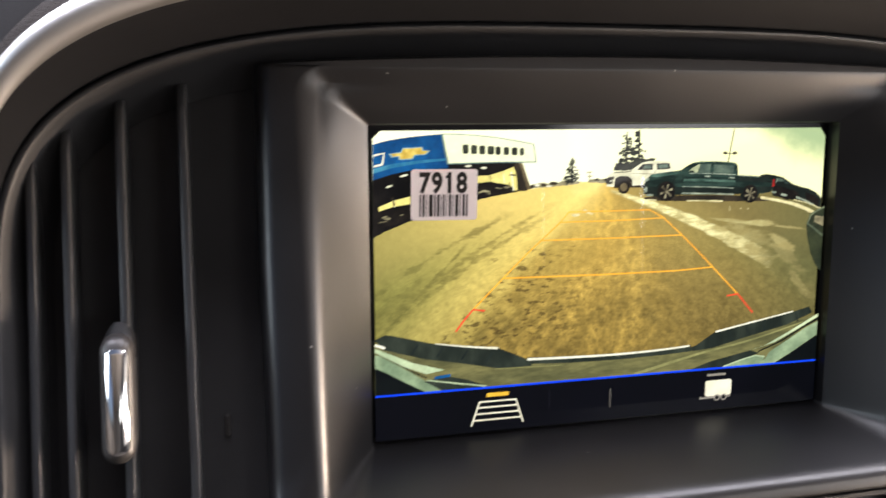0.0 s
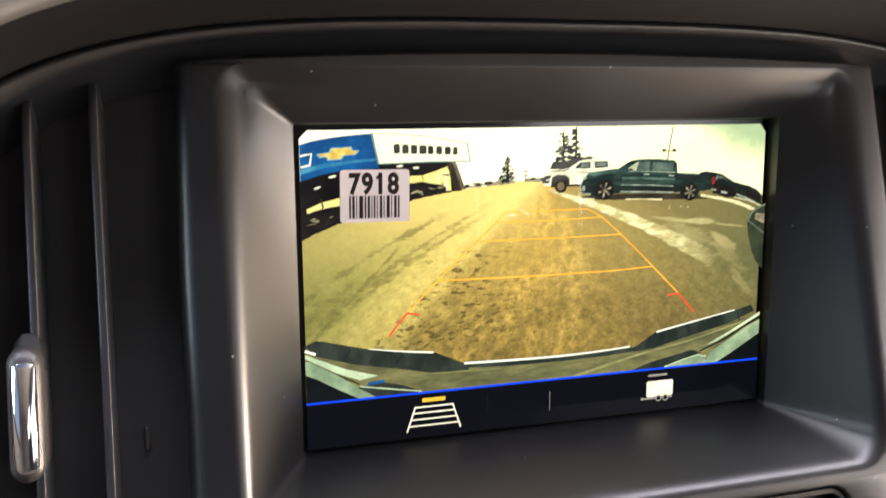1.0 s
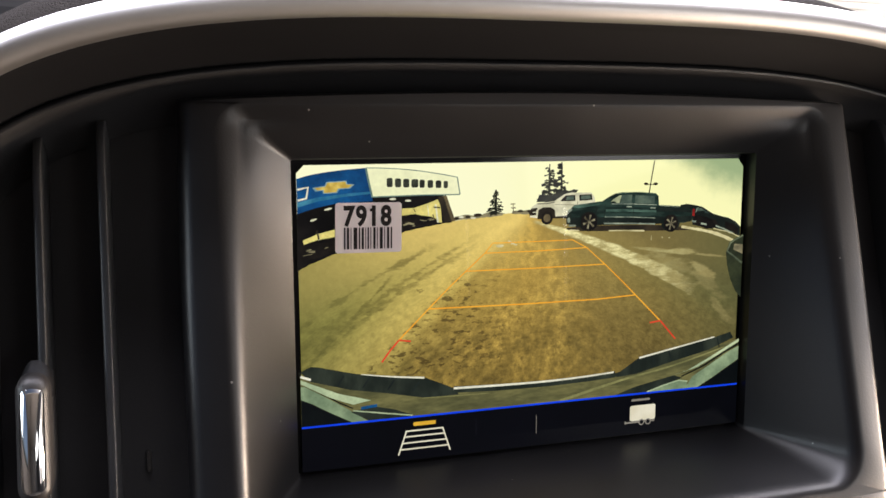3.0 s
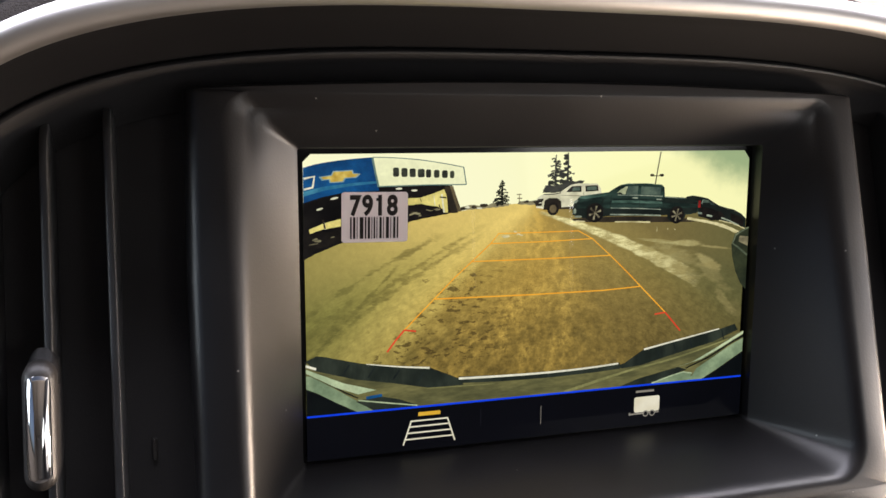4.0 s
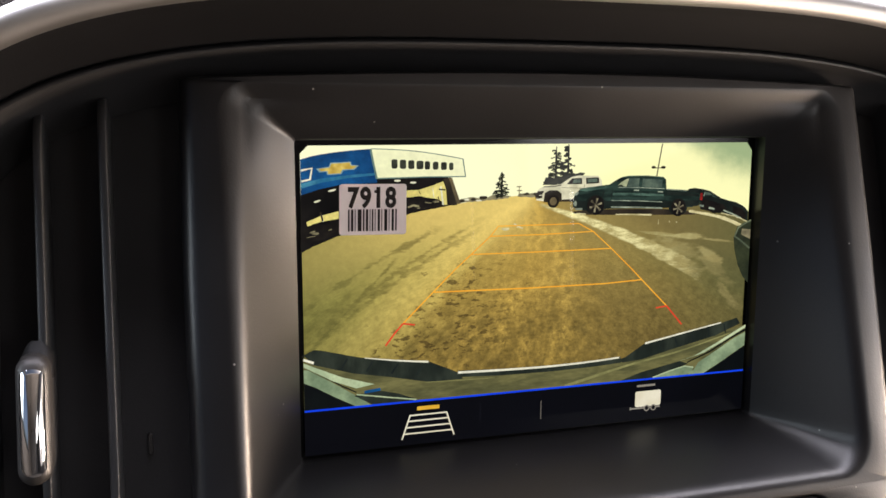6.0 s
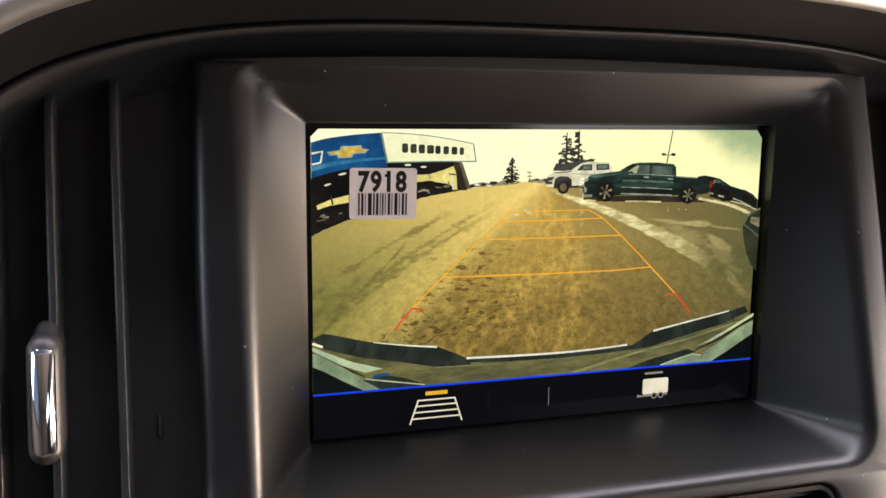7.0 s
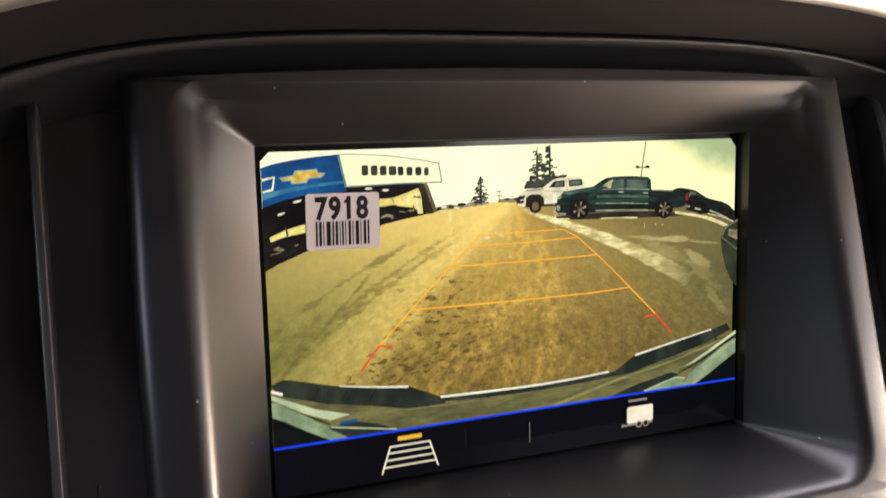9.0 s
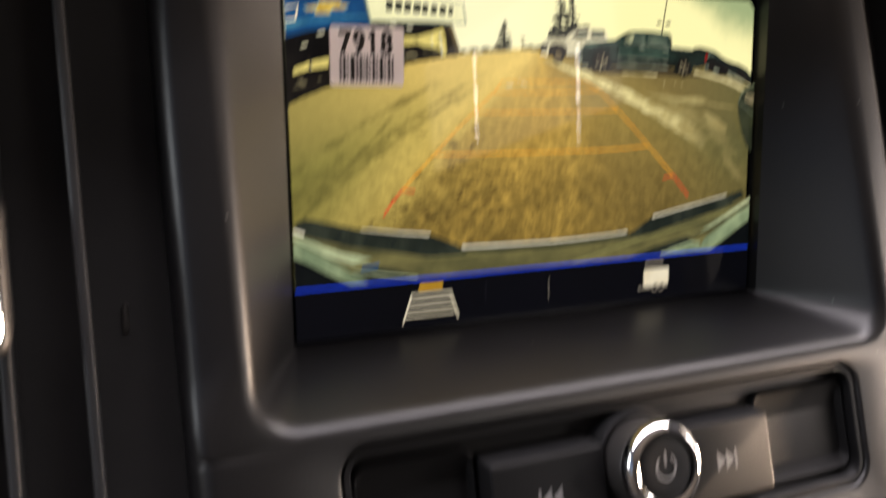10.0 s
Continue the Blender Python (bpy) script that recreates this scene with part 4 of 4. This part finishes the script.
pic("picture_truck_headlamp", [disc(1.30, 7.22, 0.10, 0.045, turn=0.5), disc(1.26, 6.86, 0.06, 0.10), disc(1.40, 6.66, 0.16, 0.04)], g_chrome)
pic("picture_door_seam", [stroke([(3.90, 7.42), (3.94, 6.90)], 0.02), stroke([(2.74, 7.40), (2.70, 6.92)], 0.018), stroke([(4.96, 7.4), (4.95, 6.82)], 0.02)], g_green_dark)
pic("picture_ground_glint", [stroke([(2.9, 6.42), (3.6, 6.40), (4.4, 6.36)], 0.035, 0.06), stroke([(1.3, 6.50), (1.7, 6.47)], 0.04)], g_snow)
pic("picture_bed_shade", [[(5.02, 7.22), (5.8, 7.17), (6.42, 7.08), (6.42, 6.98), (5.9, 7.04), (5.02, 7.10)], stroke([(2.4, 7.28), (2.3, 7.0), (2.5, 6.9)], 0.06)], g_green_dark)
wheel(2.08, 6.78, 0.36)
wheel(5.53, 6.60, 0.33)

# dark trucks further along, and a pale car cut by the picture's edge
pic("picture_dark_truck", [[(5.86, 7.20), (5.94, 7.30), (6.18, 7.33), (6.55, 7.28), (6.88, 7.20), (7.14, 7.05), (7.36, 6.92), (7.78, 6.80), (8.05, 6.74), (8.4, 6.58), (W1 - 0.1, 6.38), (W1 - 0.1, 5.98), (8.2, 6.10), (7.7, 6.30), (7.1, 6.36), (6.47, 6.52), (6.44, 7.1)]], g_green_dark)
pic("picture_dark_truck_shade", [[(6.5, 6.56), (6.52, 6.9), (6.9, 6.84), (7.5, 6.66), (7.72, 6.4), (7.1, 6.34)], [(7.9, 6.62), (8.3, 6.5), (8.55, 6.3), (8.5, 6.06), (7.95, 6.28)]], g_tyre)
pic("picture_dark_truck_glass", [[(6.62, 7.18), (6.86, 7.14), (7.02, 7.04), (6.66, 7.04)], [(6.98, 7.06), (7.2, 6.94), (7.0, 6.96)]], g_pane)
pic("picture_tail_lamp", [[(6.44, 6.86), (6.46, 7.14), (6.56, 7.12), (6.54, 6.86)]], g_red)
pic("picture_truck_bumper", [stroke([(6.44, 6.66), (6.62, 6.63)], 0.07), stroke([(6.84, 6.56), (7.1, 6.50)], 0.07), stroke([(7.5, 6.44), (7.9, 6.30), (8.3, 6.12)], 0.05), stroke([(6.6, 7.0), (6.64, 7.14)], 0.04)], g_chrome)
pic("picture_snow_kerb", [stroke(curve_points([(5.98, 6.46), (7.16, 6.24), (7.86, 6.02), (8.34, 5.80)], 4, False), 0.09, 0.15), stroke([(7.4, 6.34), (8.0, 6.20), (8.6, 5.98)], 0.035)], g_snow)
pic("picture_edge_car", [[(8.02, 5.36), (8.16, 5.78), (8.46, 5.94), (WR, 6.00), (WR, 3.55), (8.52, 3.80), (8.26, 4.30), (8.08, 4.90)]], g_edge_body)
pic("picture_edge_car_window", [[(8.34, 5.48), (8.38, 5.70), (WR, 5.66), (WR, 5.28)]], g_haze)
pic("picture_edge_car_frame", [stroke([(8.06, 5.40), (8.20, 5.74), (8.44, 5.88), (WR, 6.02)], 0.06, 0.07), stroke([(8.06, 5.42), (8.34, 5.24), (WR, 4.92)], 0.05, 0.08)], g_edge_soft)

# the truck's own bumper along the foot of the picture
arc = curve_points([(WL, 1.80), (-7.2, 1.42), (-5.6, 1.14), (-4.0, 0.90), (-2.0, 0.70), (0.0, 0.72), (2.0, 0.78), (3.6, 0.92), (5.4, 1.16), (7.2, 1.52), (WR, 1.86)], 5, False)
pic("picture_bumper_olive", [[*arc, (WR, 0.0), (WL, 0.0)]], g_bump_olive)
pic("picture_bumper_pad", [[(WL, 1.98), (-8.34, 2.14), (-8.1, 2.10), (-6.8, 1.76), (-5.4, 1.55), (-4.26, 1.40), (-3.2, 0.92), (-3.0, 0.66), (-4.3, 0.66), (-5.6, 0.94), (-7.0, 1.20), (-8.4, 1.62)],
                           [(3.10, 0.86), (3.5, 0.94), (4.30, 1.42), (6.0, 1.70), (7.6, 1.98), (8.36, 2.16), (8.52, 1.92), (7.4, 1.50), (5.6, 1.12), (4.2, 0.80), (3.4, 0.74)],
                           stroke([(-3.2, 0.86), (-1.5, 0.78), (0.5, 0.76), (2.2, 0.80), (3.3, 0.86)], 0.24)], g_bump)
pic("picture_bumper_seam", [stroke([(-7.2 + 0.9 * k, 1.74 - 0.16 * k), (-7.45 + 0.9 * k, 1.36 - 0.14 * k)], 0.06) for k in range(4)] + [stroke([(4.9 + 0.72 * k, 1.44 + 0.13 * k), (5.0 + 0.72 * k, 1.10 + 0.12 * k)], 0.05) for k in range(5)], g_bump_seam)
pic("picture_bumper_chrome", [stroke(curve_points([(-6.6, 1.72), (-5.4, 1.53), (-4.3, 1.40)], 4, False), 0.025, 0.075), stroke(curve_points([(-3.2, 0.91), (-1.4, 0.86), (0.4, 0.84), (2.0, 0.88), (3.24, 0.95)], 4, False), 0.085, 0.065),
                              stroke(curve_points([(4.32, 1.42), (6.0, 1.72), (7.65, 2.01)], 4, False), 0.075, 0.045), stroke([(WL, 1.82), (-8.36, 1.68)], 0.085)], g_line)
pic("picture_bumper_band", [stroke(curve_points([(1.0, 0.02), (2.42, 0.35), (3.86, 0.66), (5.84, 1.00), (8.1, 1.56)], 4, False), 0.12, 0.05), stroke([(-4.4, 0.66), (-3.2, 0.62), (-1.8, 0.60)], 0.025)], g_bump_band)
pic("picture_bumper_trough", [[(3.3, 0.02), (4.13, 0.28), (5.86, 0.60), (6.25, 0.46), (5.2, 0.18), (4.63, 0.02)]], g_bump)
pic("picture_bumper_corner", [[(WL, 1.46), (-8.56, 1.44), (-7.8, 0.98), (-6.98, 0.44), (-6.38, 0.02), (-6.9, 0.0), (-7.7, 0.44), (-8.3, 0.80), (WL, 1.00)],
                              [(WR, 1.56), (8.3, 1.36), (7.4, 0.86), (6.7, 0.48), (6.5, 0.20), (6.2, 0.0), (6.9, 0.0), (7.6, 0.36), (8.2, 0.70), (WR, 1.02)]], g_bump_pale)
pic("picture_bumper_shadow", [stroke([(WL, 1.60), (-8.3, 1.38), (-7.4, 0.78), (-6.9, 0.52)], 0.07, 0.04), stroke([(WR, 1.66), (8.2, 1.40), (7.2, 0.88), (6.2, 0.52)], 0.08, 0.05)], g_bump_ink)
pic("picture_bumper_ridge", [[(WL, 1.70), (-8.5, 1.60), (-7.4, 1.10), (-6.26, 0.76), (-6.9, 0.66), (-7.7, 0.98), (WL, 1.56)], [(WR, 1.86), (WR, 1.74), (7.8, 1.26), (6.9, 0.84), (5.66, 0.56), (6.5, 0.76), (7.4, 1.18)]], g_bump_mint)
pic("picture_bumper_recess", [[(-6.98, 0.40), (-6.2, 0.54), (-5.4, 0.34), (-4.72, 0.06), (-4.9, 0.0), (-6.3, 0.0)]], g_bump)
pic("picture_bumper_step", [[(4.6, 0.0), (5.4, 0.24), (6.1, 0.40), (6.5, 0.32), (6.40, 0.12), (6.1, 0.0)]], g_bump_pale)
pic("picture_bumper_glint", [stroke([(-6.9, 0.44), (-5.9, 0.26), (-4.75, 0.06)], 0.045), stroke([(4.7, 0.04), (5.5, 0.26), (6.1, 0.38), (6.48, 0.30)], 0.05)], g_bump_mint)
pic("picture_plate_frame", [stroke([(-6.62, 0.50), (-6.05, 0.56)], 0.10)], g_blue)
pic("picture_lower_corner", [[(WL, 1.00), (-8.3, 0.80), (-7.7, 0.44), (-6.9, 0.0), (WL, 0.0)], [(WR, 1.02), (8.2, 0.70), (7.6, 0.36), (6.9, 0.0), (WR, 0.0)]], g_bump_ink)

# parking guides laid over the picture
pic("guide_line", [stroke([(-5.23, 2.85), (-4.11, 3.93), (-3.31, 4.69), (-2.72, 5.2), (-2.02, 5.81), (-1.72, 6.16)], 0.050, 0.034), stroke([(5.18, 2.83), (4.07, 3.91), (3.55, 4.42), (2.74, 5.17), (1.98, 5.83), (1.40, 6.14)], 0.050, 0.034),
                   stroke([(-4.11, 3.90), (-0.5, 3.85), (2.5, 3.85), (4.07, 3.92)], 0.047), stroke([(-2.74, 5.18), (0.0, 5.16), (2.74, 5.17)], 0.039), stroke([(-2.03, 5.80), (0.0, 5.79), (1.98, 5.83)], 0.036), stroke([(-1.72, 6.15), (0.0, 6.14), (1.40, 6.14)], 0.034)], g_orange)
pic("guide_stop_line", [stroke([(-5.23, 2.85), (-5.55, 2.5), (-5.86, 2.10)], 0.064), stroke([(-5.23, 2.85), (-4.8, 2.78)], 0.06), stroke([(5.18, 2.83), (5.86, 2.07)], 0.064), stroke([(5.18, 2.84), (4.71, 2.79)], 0.06)], g_guide_red)

# menu bar
pic("menu_bar", [bar_shape(W0 - 0.06, W1 + 0.06, -1.60, 0.0)], g_bar)
pic("menu_bar_line", [bar_shape(W0 - 0.05, W1 + 0.04, -0.035, 0.035)], g_bar_blue)
pic("menu_divider", [bar_shape(0.03, 0.05, -1.14, -0.43)], g_dim)
pic("menu_divider_faint", [bar_shape(-2.37, -2.34, -0.95, -0.3)], glow("menu_faint", (26, 26, 34), None, 60))
pic("guide_icon_mark", [rounded(-4.73, -3.90, -0.34, -0.20, 0.03, 2, 3)], g_icon_yellow)
pic("guide_icon", [stroke([(-4.98, -0.48), (-5.29, -1.38)], 0.054), stroke([(-3.64, -0.48), (-3.35, -1.38)], 0.054), stroke([(-4.98, -0.51), (-3.64, -0.51)], 0.054), stroke([(-5.06, -0.72), (-3.56, -0.72)], 0.054), stroke([(-5.14, -0.95), (-3.49, -0.95)], 0.054),
                   stroke([(-5.22, -1.18), (-3.41, -1.18)], 0.054)], g_icon)
pic("trailer_icon_mark", [bar_shape(4.02, 4.81, -0.285, -0.20)], g_dim)
pic("trailer_icon_box", [rounded(3.96, 5.07, -1.08, -0.46, 0.08, 2, 4)], g_icon)
pic("trailer_icon_frame", [bar_shape(3.76, 5.05, -1.16, -1.10), bar_shape(3.74, 3.80, -1.18, -1.06), disc(4.47, -1.15, 0.125), disc(4.76, -1.15, 0.125)], g_dim, True)
pic("trailer_icon_hub", [disc(4.47, -1.15, 0.08), disc(4.76, -1.15, 0.08)], g_bar, True)

# dried streaks on the glass, which show where they catch the added rear lamp
m, nt, p = base_material("glass_smear")
nt.nodes.remove(p)
gloss, clear, both = nt.nodes.new("ShaderNodeBsdfGlossy"), nt.nodes.new("ShaderNodeBsdfTransparent"), nt.nodes.new("ShaderNodeAddShader")
gloss.inputs["Roughness"].default_value = 0.15
thick = smooth_step(nt, noise_node(nt, coords(nt), 420.0, 4.0, 0.65), 0.34, 0.56)
nt.links.new(math_node(nt, "MULTIPLY_ADD", thick, 0.11, 0.03), gloss.inputs["Color"])
nt.links.new(clear.outputs[0], both.inputs[0])
nt.links.new(gloss.outputs[0], both.inputs[1])
nt.links.new(both.outputs[0], nt.nodes["Material Output"].inputs["Surface"])
for u, w, v0, v1 in ((-2.72, 0.15, 4.2, 7.1), (1.08, 0.20, 3.9, 7.35)):
    bm = bmesh.new()
    rings = [(u + 0.010 * k, v0 + (v1 - v0) * (1 - k / 10), w * (0.75 + 0.25 * math.sin(1.7 * k))) for k in range(11)]
    left, right = [[bm.verts.new(((ru + e * rw / 2) / 100, -0.0017, rv / 100)) for ru, rv, rw in rings] for e in (-1, 1)]
    for k in range(10):
        bm.faces.new((left[k], left[k + 1], right[k + 1], right[k]))
    part("smear", bm, m, display, "thin dried streak on the glass")

# ---- stock label stuck on the display
label_m = DASH @ pose(-0.0626, -0.0020, 0.0688, 0, 0.9, 0)
sticker = thing("barcode_label", "white paper stock label with black barcode stuck on display", "label", label_m)


def plate(outline, y0, y1):
    return loft([[Vector((x, y0, z)) for x, z in outline], [Vector((x, y1, z)) for x, z in outline]], cap_first=True, cap_last=True, angle=30)


part("paper", plate(rounded(-0.01155, 0.01155, -0.0086, 0.0086, 0.0010, 2, 5), 0.00015, 0.0), PAPER, sticker)


def lettering(text, size, wide, bold, material, parent, m):
    cu = bpy.data.curves.new("lettering", "FONT")
    cu.body, cu.size, cu.align_x, cu.bevel_depth, cu.bevel_resolution = text, size, "CENTER", bold, 0
    ob = bpy.data.objects.new("lettering", cu)
    scene.collection.objects.link(ob)
    bpy.context.view_layer.update()
    me = bpy.data.meshes.new_from_object(ob.evaluated_get(bpy.context.evaluated_depsgraph_get()))
    bpy.data.objects.remove(ob)
    if text == "1":
        top, left = max(v.co.y for v in me.vertices), min(v.co.x for v in me.vertices)
        bm = bmesh.new()
        bm.from_mesh(me)
        bm.faces.new([bm.verts.new((left + du * size, top + dv * size, bold)) for du, dv in ((-0.10, -0.22), (0.06, -0.22), (0.12, -0.10), (0.12, 0.0), (0.06, 0.0), (0.0, -0.10), (-0.10, -0.13))])
        bm.to_mesh(me)
        bm.free()
    me.transform(m @ pose(0, 0, 0, 90) @ Matrix.Diagonal((wide, 1, 0.08, 1)))
    return part("digit", me, material, parent)


for k, digit in enumerate("7918"):
    lettering(digit, 0.0093, 0.80, 0.00037, INK, sticker, Matrix.Translation((0.00432 * (k - 1.5) - 0.0004, -0.00004, 0.0009)))
widths = (2, 1, 3, 1, 1, 2, 5, 1, 2, 1, 3, 1, 1, 1, 2, 1, 1, 2, 3, 1, 1, 2, 4, 1, 1, 2, 3, 1, 2)
unit = 0.0168 / sum(w + (0.9 if i % 2 else 0) for i, w in enumerate(widths))
pos = -0.0086
for i, w in enumerate(widths):
    step = unit * (w + (0.9 if i % 2 else 0))
    if i % 2 == 0:
        part("bar", plate([(pos, -0.0073), (pos + step, -0.0073), (pos + step, 0.0001), (pos, 0.0001)], 0.0, -0.00006), INK, sticker)
    pos += step

# ---- buttons below the display
controls = thing("audio_button_panel", "black button panel with a chrome-ringed power knob", "control panel")
part("backing", loft([panel_hole(-0.0001, 0.012), panel_hole(-0.0001, 0.0075), panel_hole(-0.0022, 0.0066)], cap_last=True), BUTTON, controls)
part("frame_ring", loft([panel_hole(-0.0004, 0.0070), panel_hole(-0.0005, 0.0016), panel_hole(-0.0008, 0.0012), panel_hole(-0.0022, 0.0012), panel_hole(-0.0026, 0.0016), panel_hole(-0.0028, 0.0070)]), BUTTON, controls)


def icon(parent, shapes, off):
    """A printed symbol; off: how deep it lies, or a function of the height."""
    bm = bmesh.new()
    for pts in shapes:
        f = bm.faces.new([bm.verts.new(on_fascia(x / 100, z / 100, off(z / 100) if callable(off) else off)) for x, z in pts])
        f.normal_update()
        if f.normal.y > 0:
            f.normal_flip()
    return part("icon", bm, PRINT, parent, "pale grey printed symbol")


ZM = -5.40
b = part("button", slab(lambda i: rounded(0.0125 + i, 0.0490 - i, -0.0655 + i, -0.0425 - i, 0.0010), -0.0040, 0.0070, 0.0008), BUTTON, controls)
icon(b, [[(2.75, ZM - 0.28), (2.75, ZM + 0.28), (3.07, ZM)], [(3.09, ZM - 0.28), (3.09, ZM + 0.28), (3.41, ZM)], bar_shape(3.43, 3.51, ZM - 0.28, ZM + 0.28)], -0.00406)
b = part("button", slab(lambda i: rounded(-0.0490 + i, -0.0125 - i, -0.0655 + i, -0.0425 - i, 0.0010), -0.0040, 0.0070, 0.0008), BUTTON, controls)
icon(b, [[(-2.75, ZM - 0.28), (-2.75, ZM + 0.28), (-3.07, ZM)], [(-3.09, ZM - 0.28), (-3.09, ZM + 0.28), (-3.41, ZM)], bar_shape(-3.51, -3.43, ZM - 0.28, ZM + 0.28)], -0.00406)


def dish(z):
    """The hollow of a pocket button, deepest below its middle."""
    f = (z + 0.0595) / (0.0206 if z > -0.0595 else 0.0090)
    return 0.0037 + 0.0040 * max(1 - f * f, 0.0)


def pocket(x0, x1):
    """A button whose face is dished inwards."""
    rings = [[on_fascia(x, z, o) for x, z in rounded(x0 + i, x1 - i, -0.0685 + i, -0.0395 - i, 0.0040 - i)] for i, o in ((0, 0.0070), (0, 0.0044), (0.0002, 0.0039), (0.0006, 0.0037))]
    for k in range(1, 13):
        i = 0.0006 + 0.0011 * k
        rings.append([on_fascia(x, z, dish(z)) for x, z in rounded(x0 + i, x1 - i, -0.0685 + i, -0.0395 - i, max(0.0034 - i * 0.3, 0.0002))])
    return part("button", loft(rings, cap_last=True, angle=50), BUTTON, controls)


b = pocket(0.0505, 0.0900)
icon(b, [disc(6.55, -5.15, 0.13, 0.22, 14, 0.3), stroke([(6.6, -5.5), (6.85, -5.75), (7.1, -5.62)], 0.09), stroke([(6.95, -5.35), (7.15, -5.62)], 0.08)], lambda z: dish(z) - 0.00015)
b = pocket(-0.0855, -0.0500)
icon(b, [[(-7.2, -5.35), (-6.9, -5.05), (-6.6, -5.35)], bar_shape(-7.1, -6.7, -5.68, -5.35)], lambda z: dish(z) - 0.00015)


def knob():
    k = thing("power_knob", "round black power and volume knob with chrome ring", "knob", DASH @ Matrix.Translation(on_fascia(0.0015, -0.0508, 0.0)) @ pose(0, 0, 0, 90 - math.degrees(math.atan(0.24))))

    def turned(profile, n=56, flutes=0.0):
        rings = []
        for r, h in profile:
            rings.append([Vector((r * (1 + flutes * math.cos(28 * 6.2832 * i / n)) * math.cos(6.2832 * i / n), r * math.sin(6.2832 * i / n), h)) for i in range(n)])
        return loft(rings, cap_last=True, angle=40)

    part("collar", turned([(0.0155, -0.006), (0.0155, 0.0012), (0.0150, 0.0020), (0.0140, 0.0022), (0.0136, 0.0010)]), BUTTON, k)
    part("body", turned([(0.0132, 0.0), (0.0132, 0.0090), (0.0128, 0.0098), (0.0120, 0.0100)]), GREY, k)
    part("chrome_ring", turned([(0.0120, 0.0096), (0.0129, 0.0100), (0.0131, 0.0112), (0.0127, 0.0128), (0.0117, 0.0140), (0.0105, 0.0144), (0.0097, 0.0140), (0.0094, 0.0130), (0.0094, 0.0120)]), CHROME, k, "polished chrome ring")
    cap = part("cap", turned([(0.0094, 0.0110), (0.0093, 0.0128), (0.0085, 0.0132), (0.0050, 0.0130)]), BUTTON, k)
    bm = bmesh.new()
    arc = [(0.0033 * math.sin(radians(a)), 0.0033 * math.cos(radians(a))) for a in range(35, 326, 15)]
    for pts in (stroke(arc, 0.0008), bar_shape(-0.0004, 0.0004, 0.0006, 0.0044)):
        f = bm.faces.new([bm.verts.new((x, z, 0.01335)) for x, z in pts])
        f.normal_update()
        if f.normal.z < 0:
            f.normal_flip()
    part("icon", bm, PRINT, cap, "pale grey power symbol")
    return k


knob()

# ---- the unseen cab round it, plain, its openings set to suit the lamps


def wall_with_opening(name, axis, at, lo, hi, hole, thick, label):
    """A plain wall across x or y with one opening: four butted panels under one thing."""
    (u0, z0), (u1, z1), (hu0, hz0), (hu1, hz1) = lo, hi, hole[0], hole[1]
    w = thing(name, label, "cabin wall", Matrix.Identity(4), kind="structure")
    for a0, a1, b0, b1 in ((u0, u1, z0, hz0), (u0, u1, hz1, z1), (u0, hu0, hz0, hz1), (hu1, u1, hz0, hz1)):
        if a1 - a0 > 1e-3 and b1 - b0 > 1e-3:
            bm = box(at, at + thick, a0, a1, b0, b1) if axis == "x" else box(a0, a1, at, at + thick, b0, b1)
            part("wall_panel", bm, CABIN, w)
    return w


# opening cut unusually low and short, to suit the added fill lamp
wall_with_opening("wall_passenger", "x", 0.80, (-0.95, 0.55), (0.9, 1.95), ((-0.92, 1.00), (0.90, 1.56)), 0.05, "grey door trim with a side window opening")
# unseen rear wall, its opening placed for the added streak lamp
wall_with_opening("wall_passenger_rear", "x", 0.80, (-2.0, 0.55), (-0.95, 1.95), ((-1.90, 1.52), (-1.00, 1.82)), 0.05, "unseen grey rear wall with an opening for an added lamp")
wall_with_opening("wall_driver", "x", -0.85, (-2.0, 0.55), (0.9, 1.95), ((-0.95, 1.28), (0.22, 1.82)), 0.05, "grey door trim with a side window opening")
tagged(part("wall_back", box(-0.80, 0.80, -2.05, -2.00, 0.55, 1.95), CABIN, None), "dark grey cab back wall", "cabin wall", kind="structure")
wall_with_opening("wall_front", "y", 0.86, (-0.80, 0.55), (0.80, 1.95), ((-0.78, 1.34), (0.80, 1.95)), 0.04, "dark bulkhead under the windshield opening")
floor = tagged(part("floor", box(-0.80, 0.80, -2.00, 0.86, 0.50, 0.55), CABIN, None), "grey cab floor", "floor", kind="structure")
roof = tagged(part("ceiling", box(-0.80, 0.80, -2.00, -0.35, 1.90, 1.95), HEADLINER, None), "grey cloth cab headliner", "ceiling", kind="structure")


m, nt, p = base_material("slushy_ground")
co = coords(nt)
nt.links.new(mix_colour(nt, smooth_step(nt, noise_node(nt, co, 0.35, 6.0), 0.32, 0.46), (0.20, 0.17, 0.12, 1), (0.85, 0.85, 0.85, 1)), p.inputs["Base Color"])
p.inputs["Roughness"].default_value = 0.8
add_bump(nt, p, noise_node(nt, co, 6.0, 6.0), 0.5, 0.05)
ground = tagged(part("ground", box(-900, 900, -900, 900, -0.2, 0.0), m, None), "muddy car park with patches of snow", "ground", kind="structure")
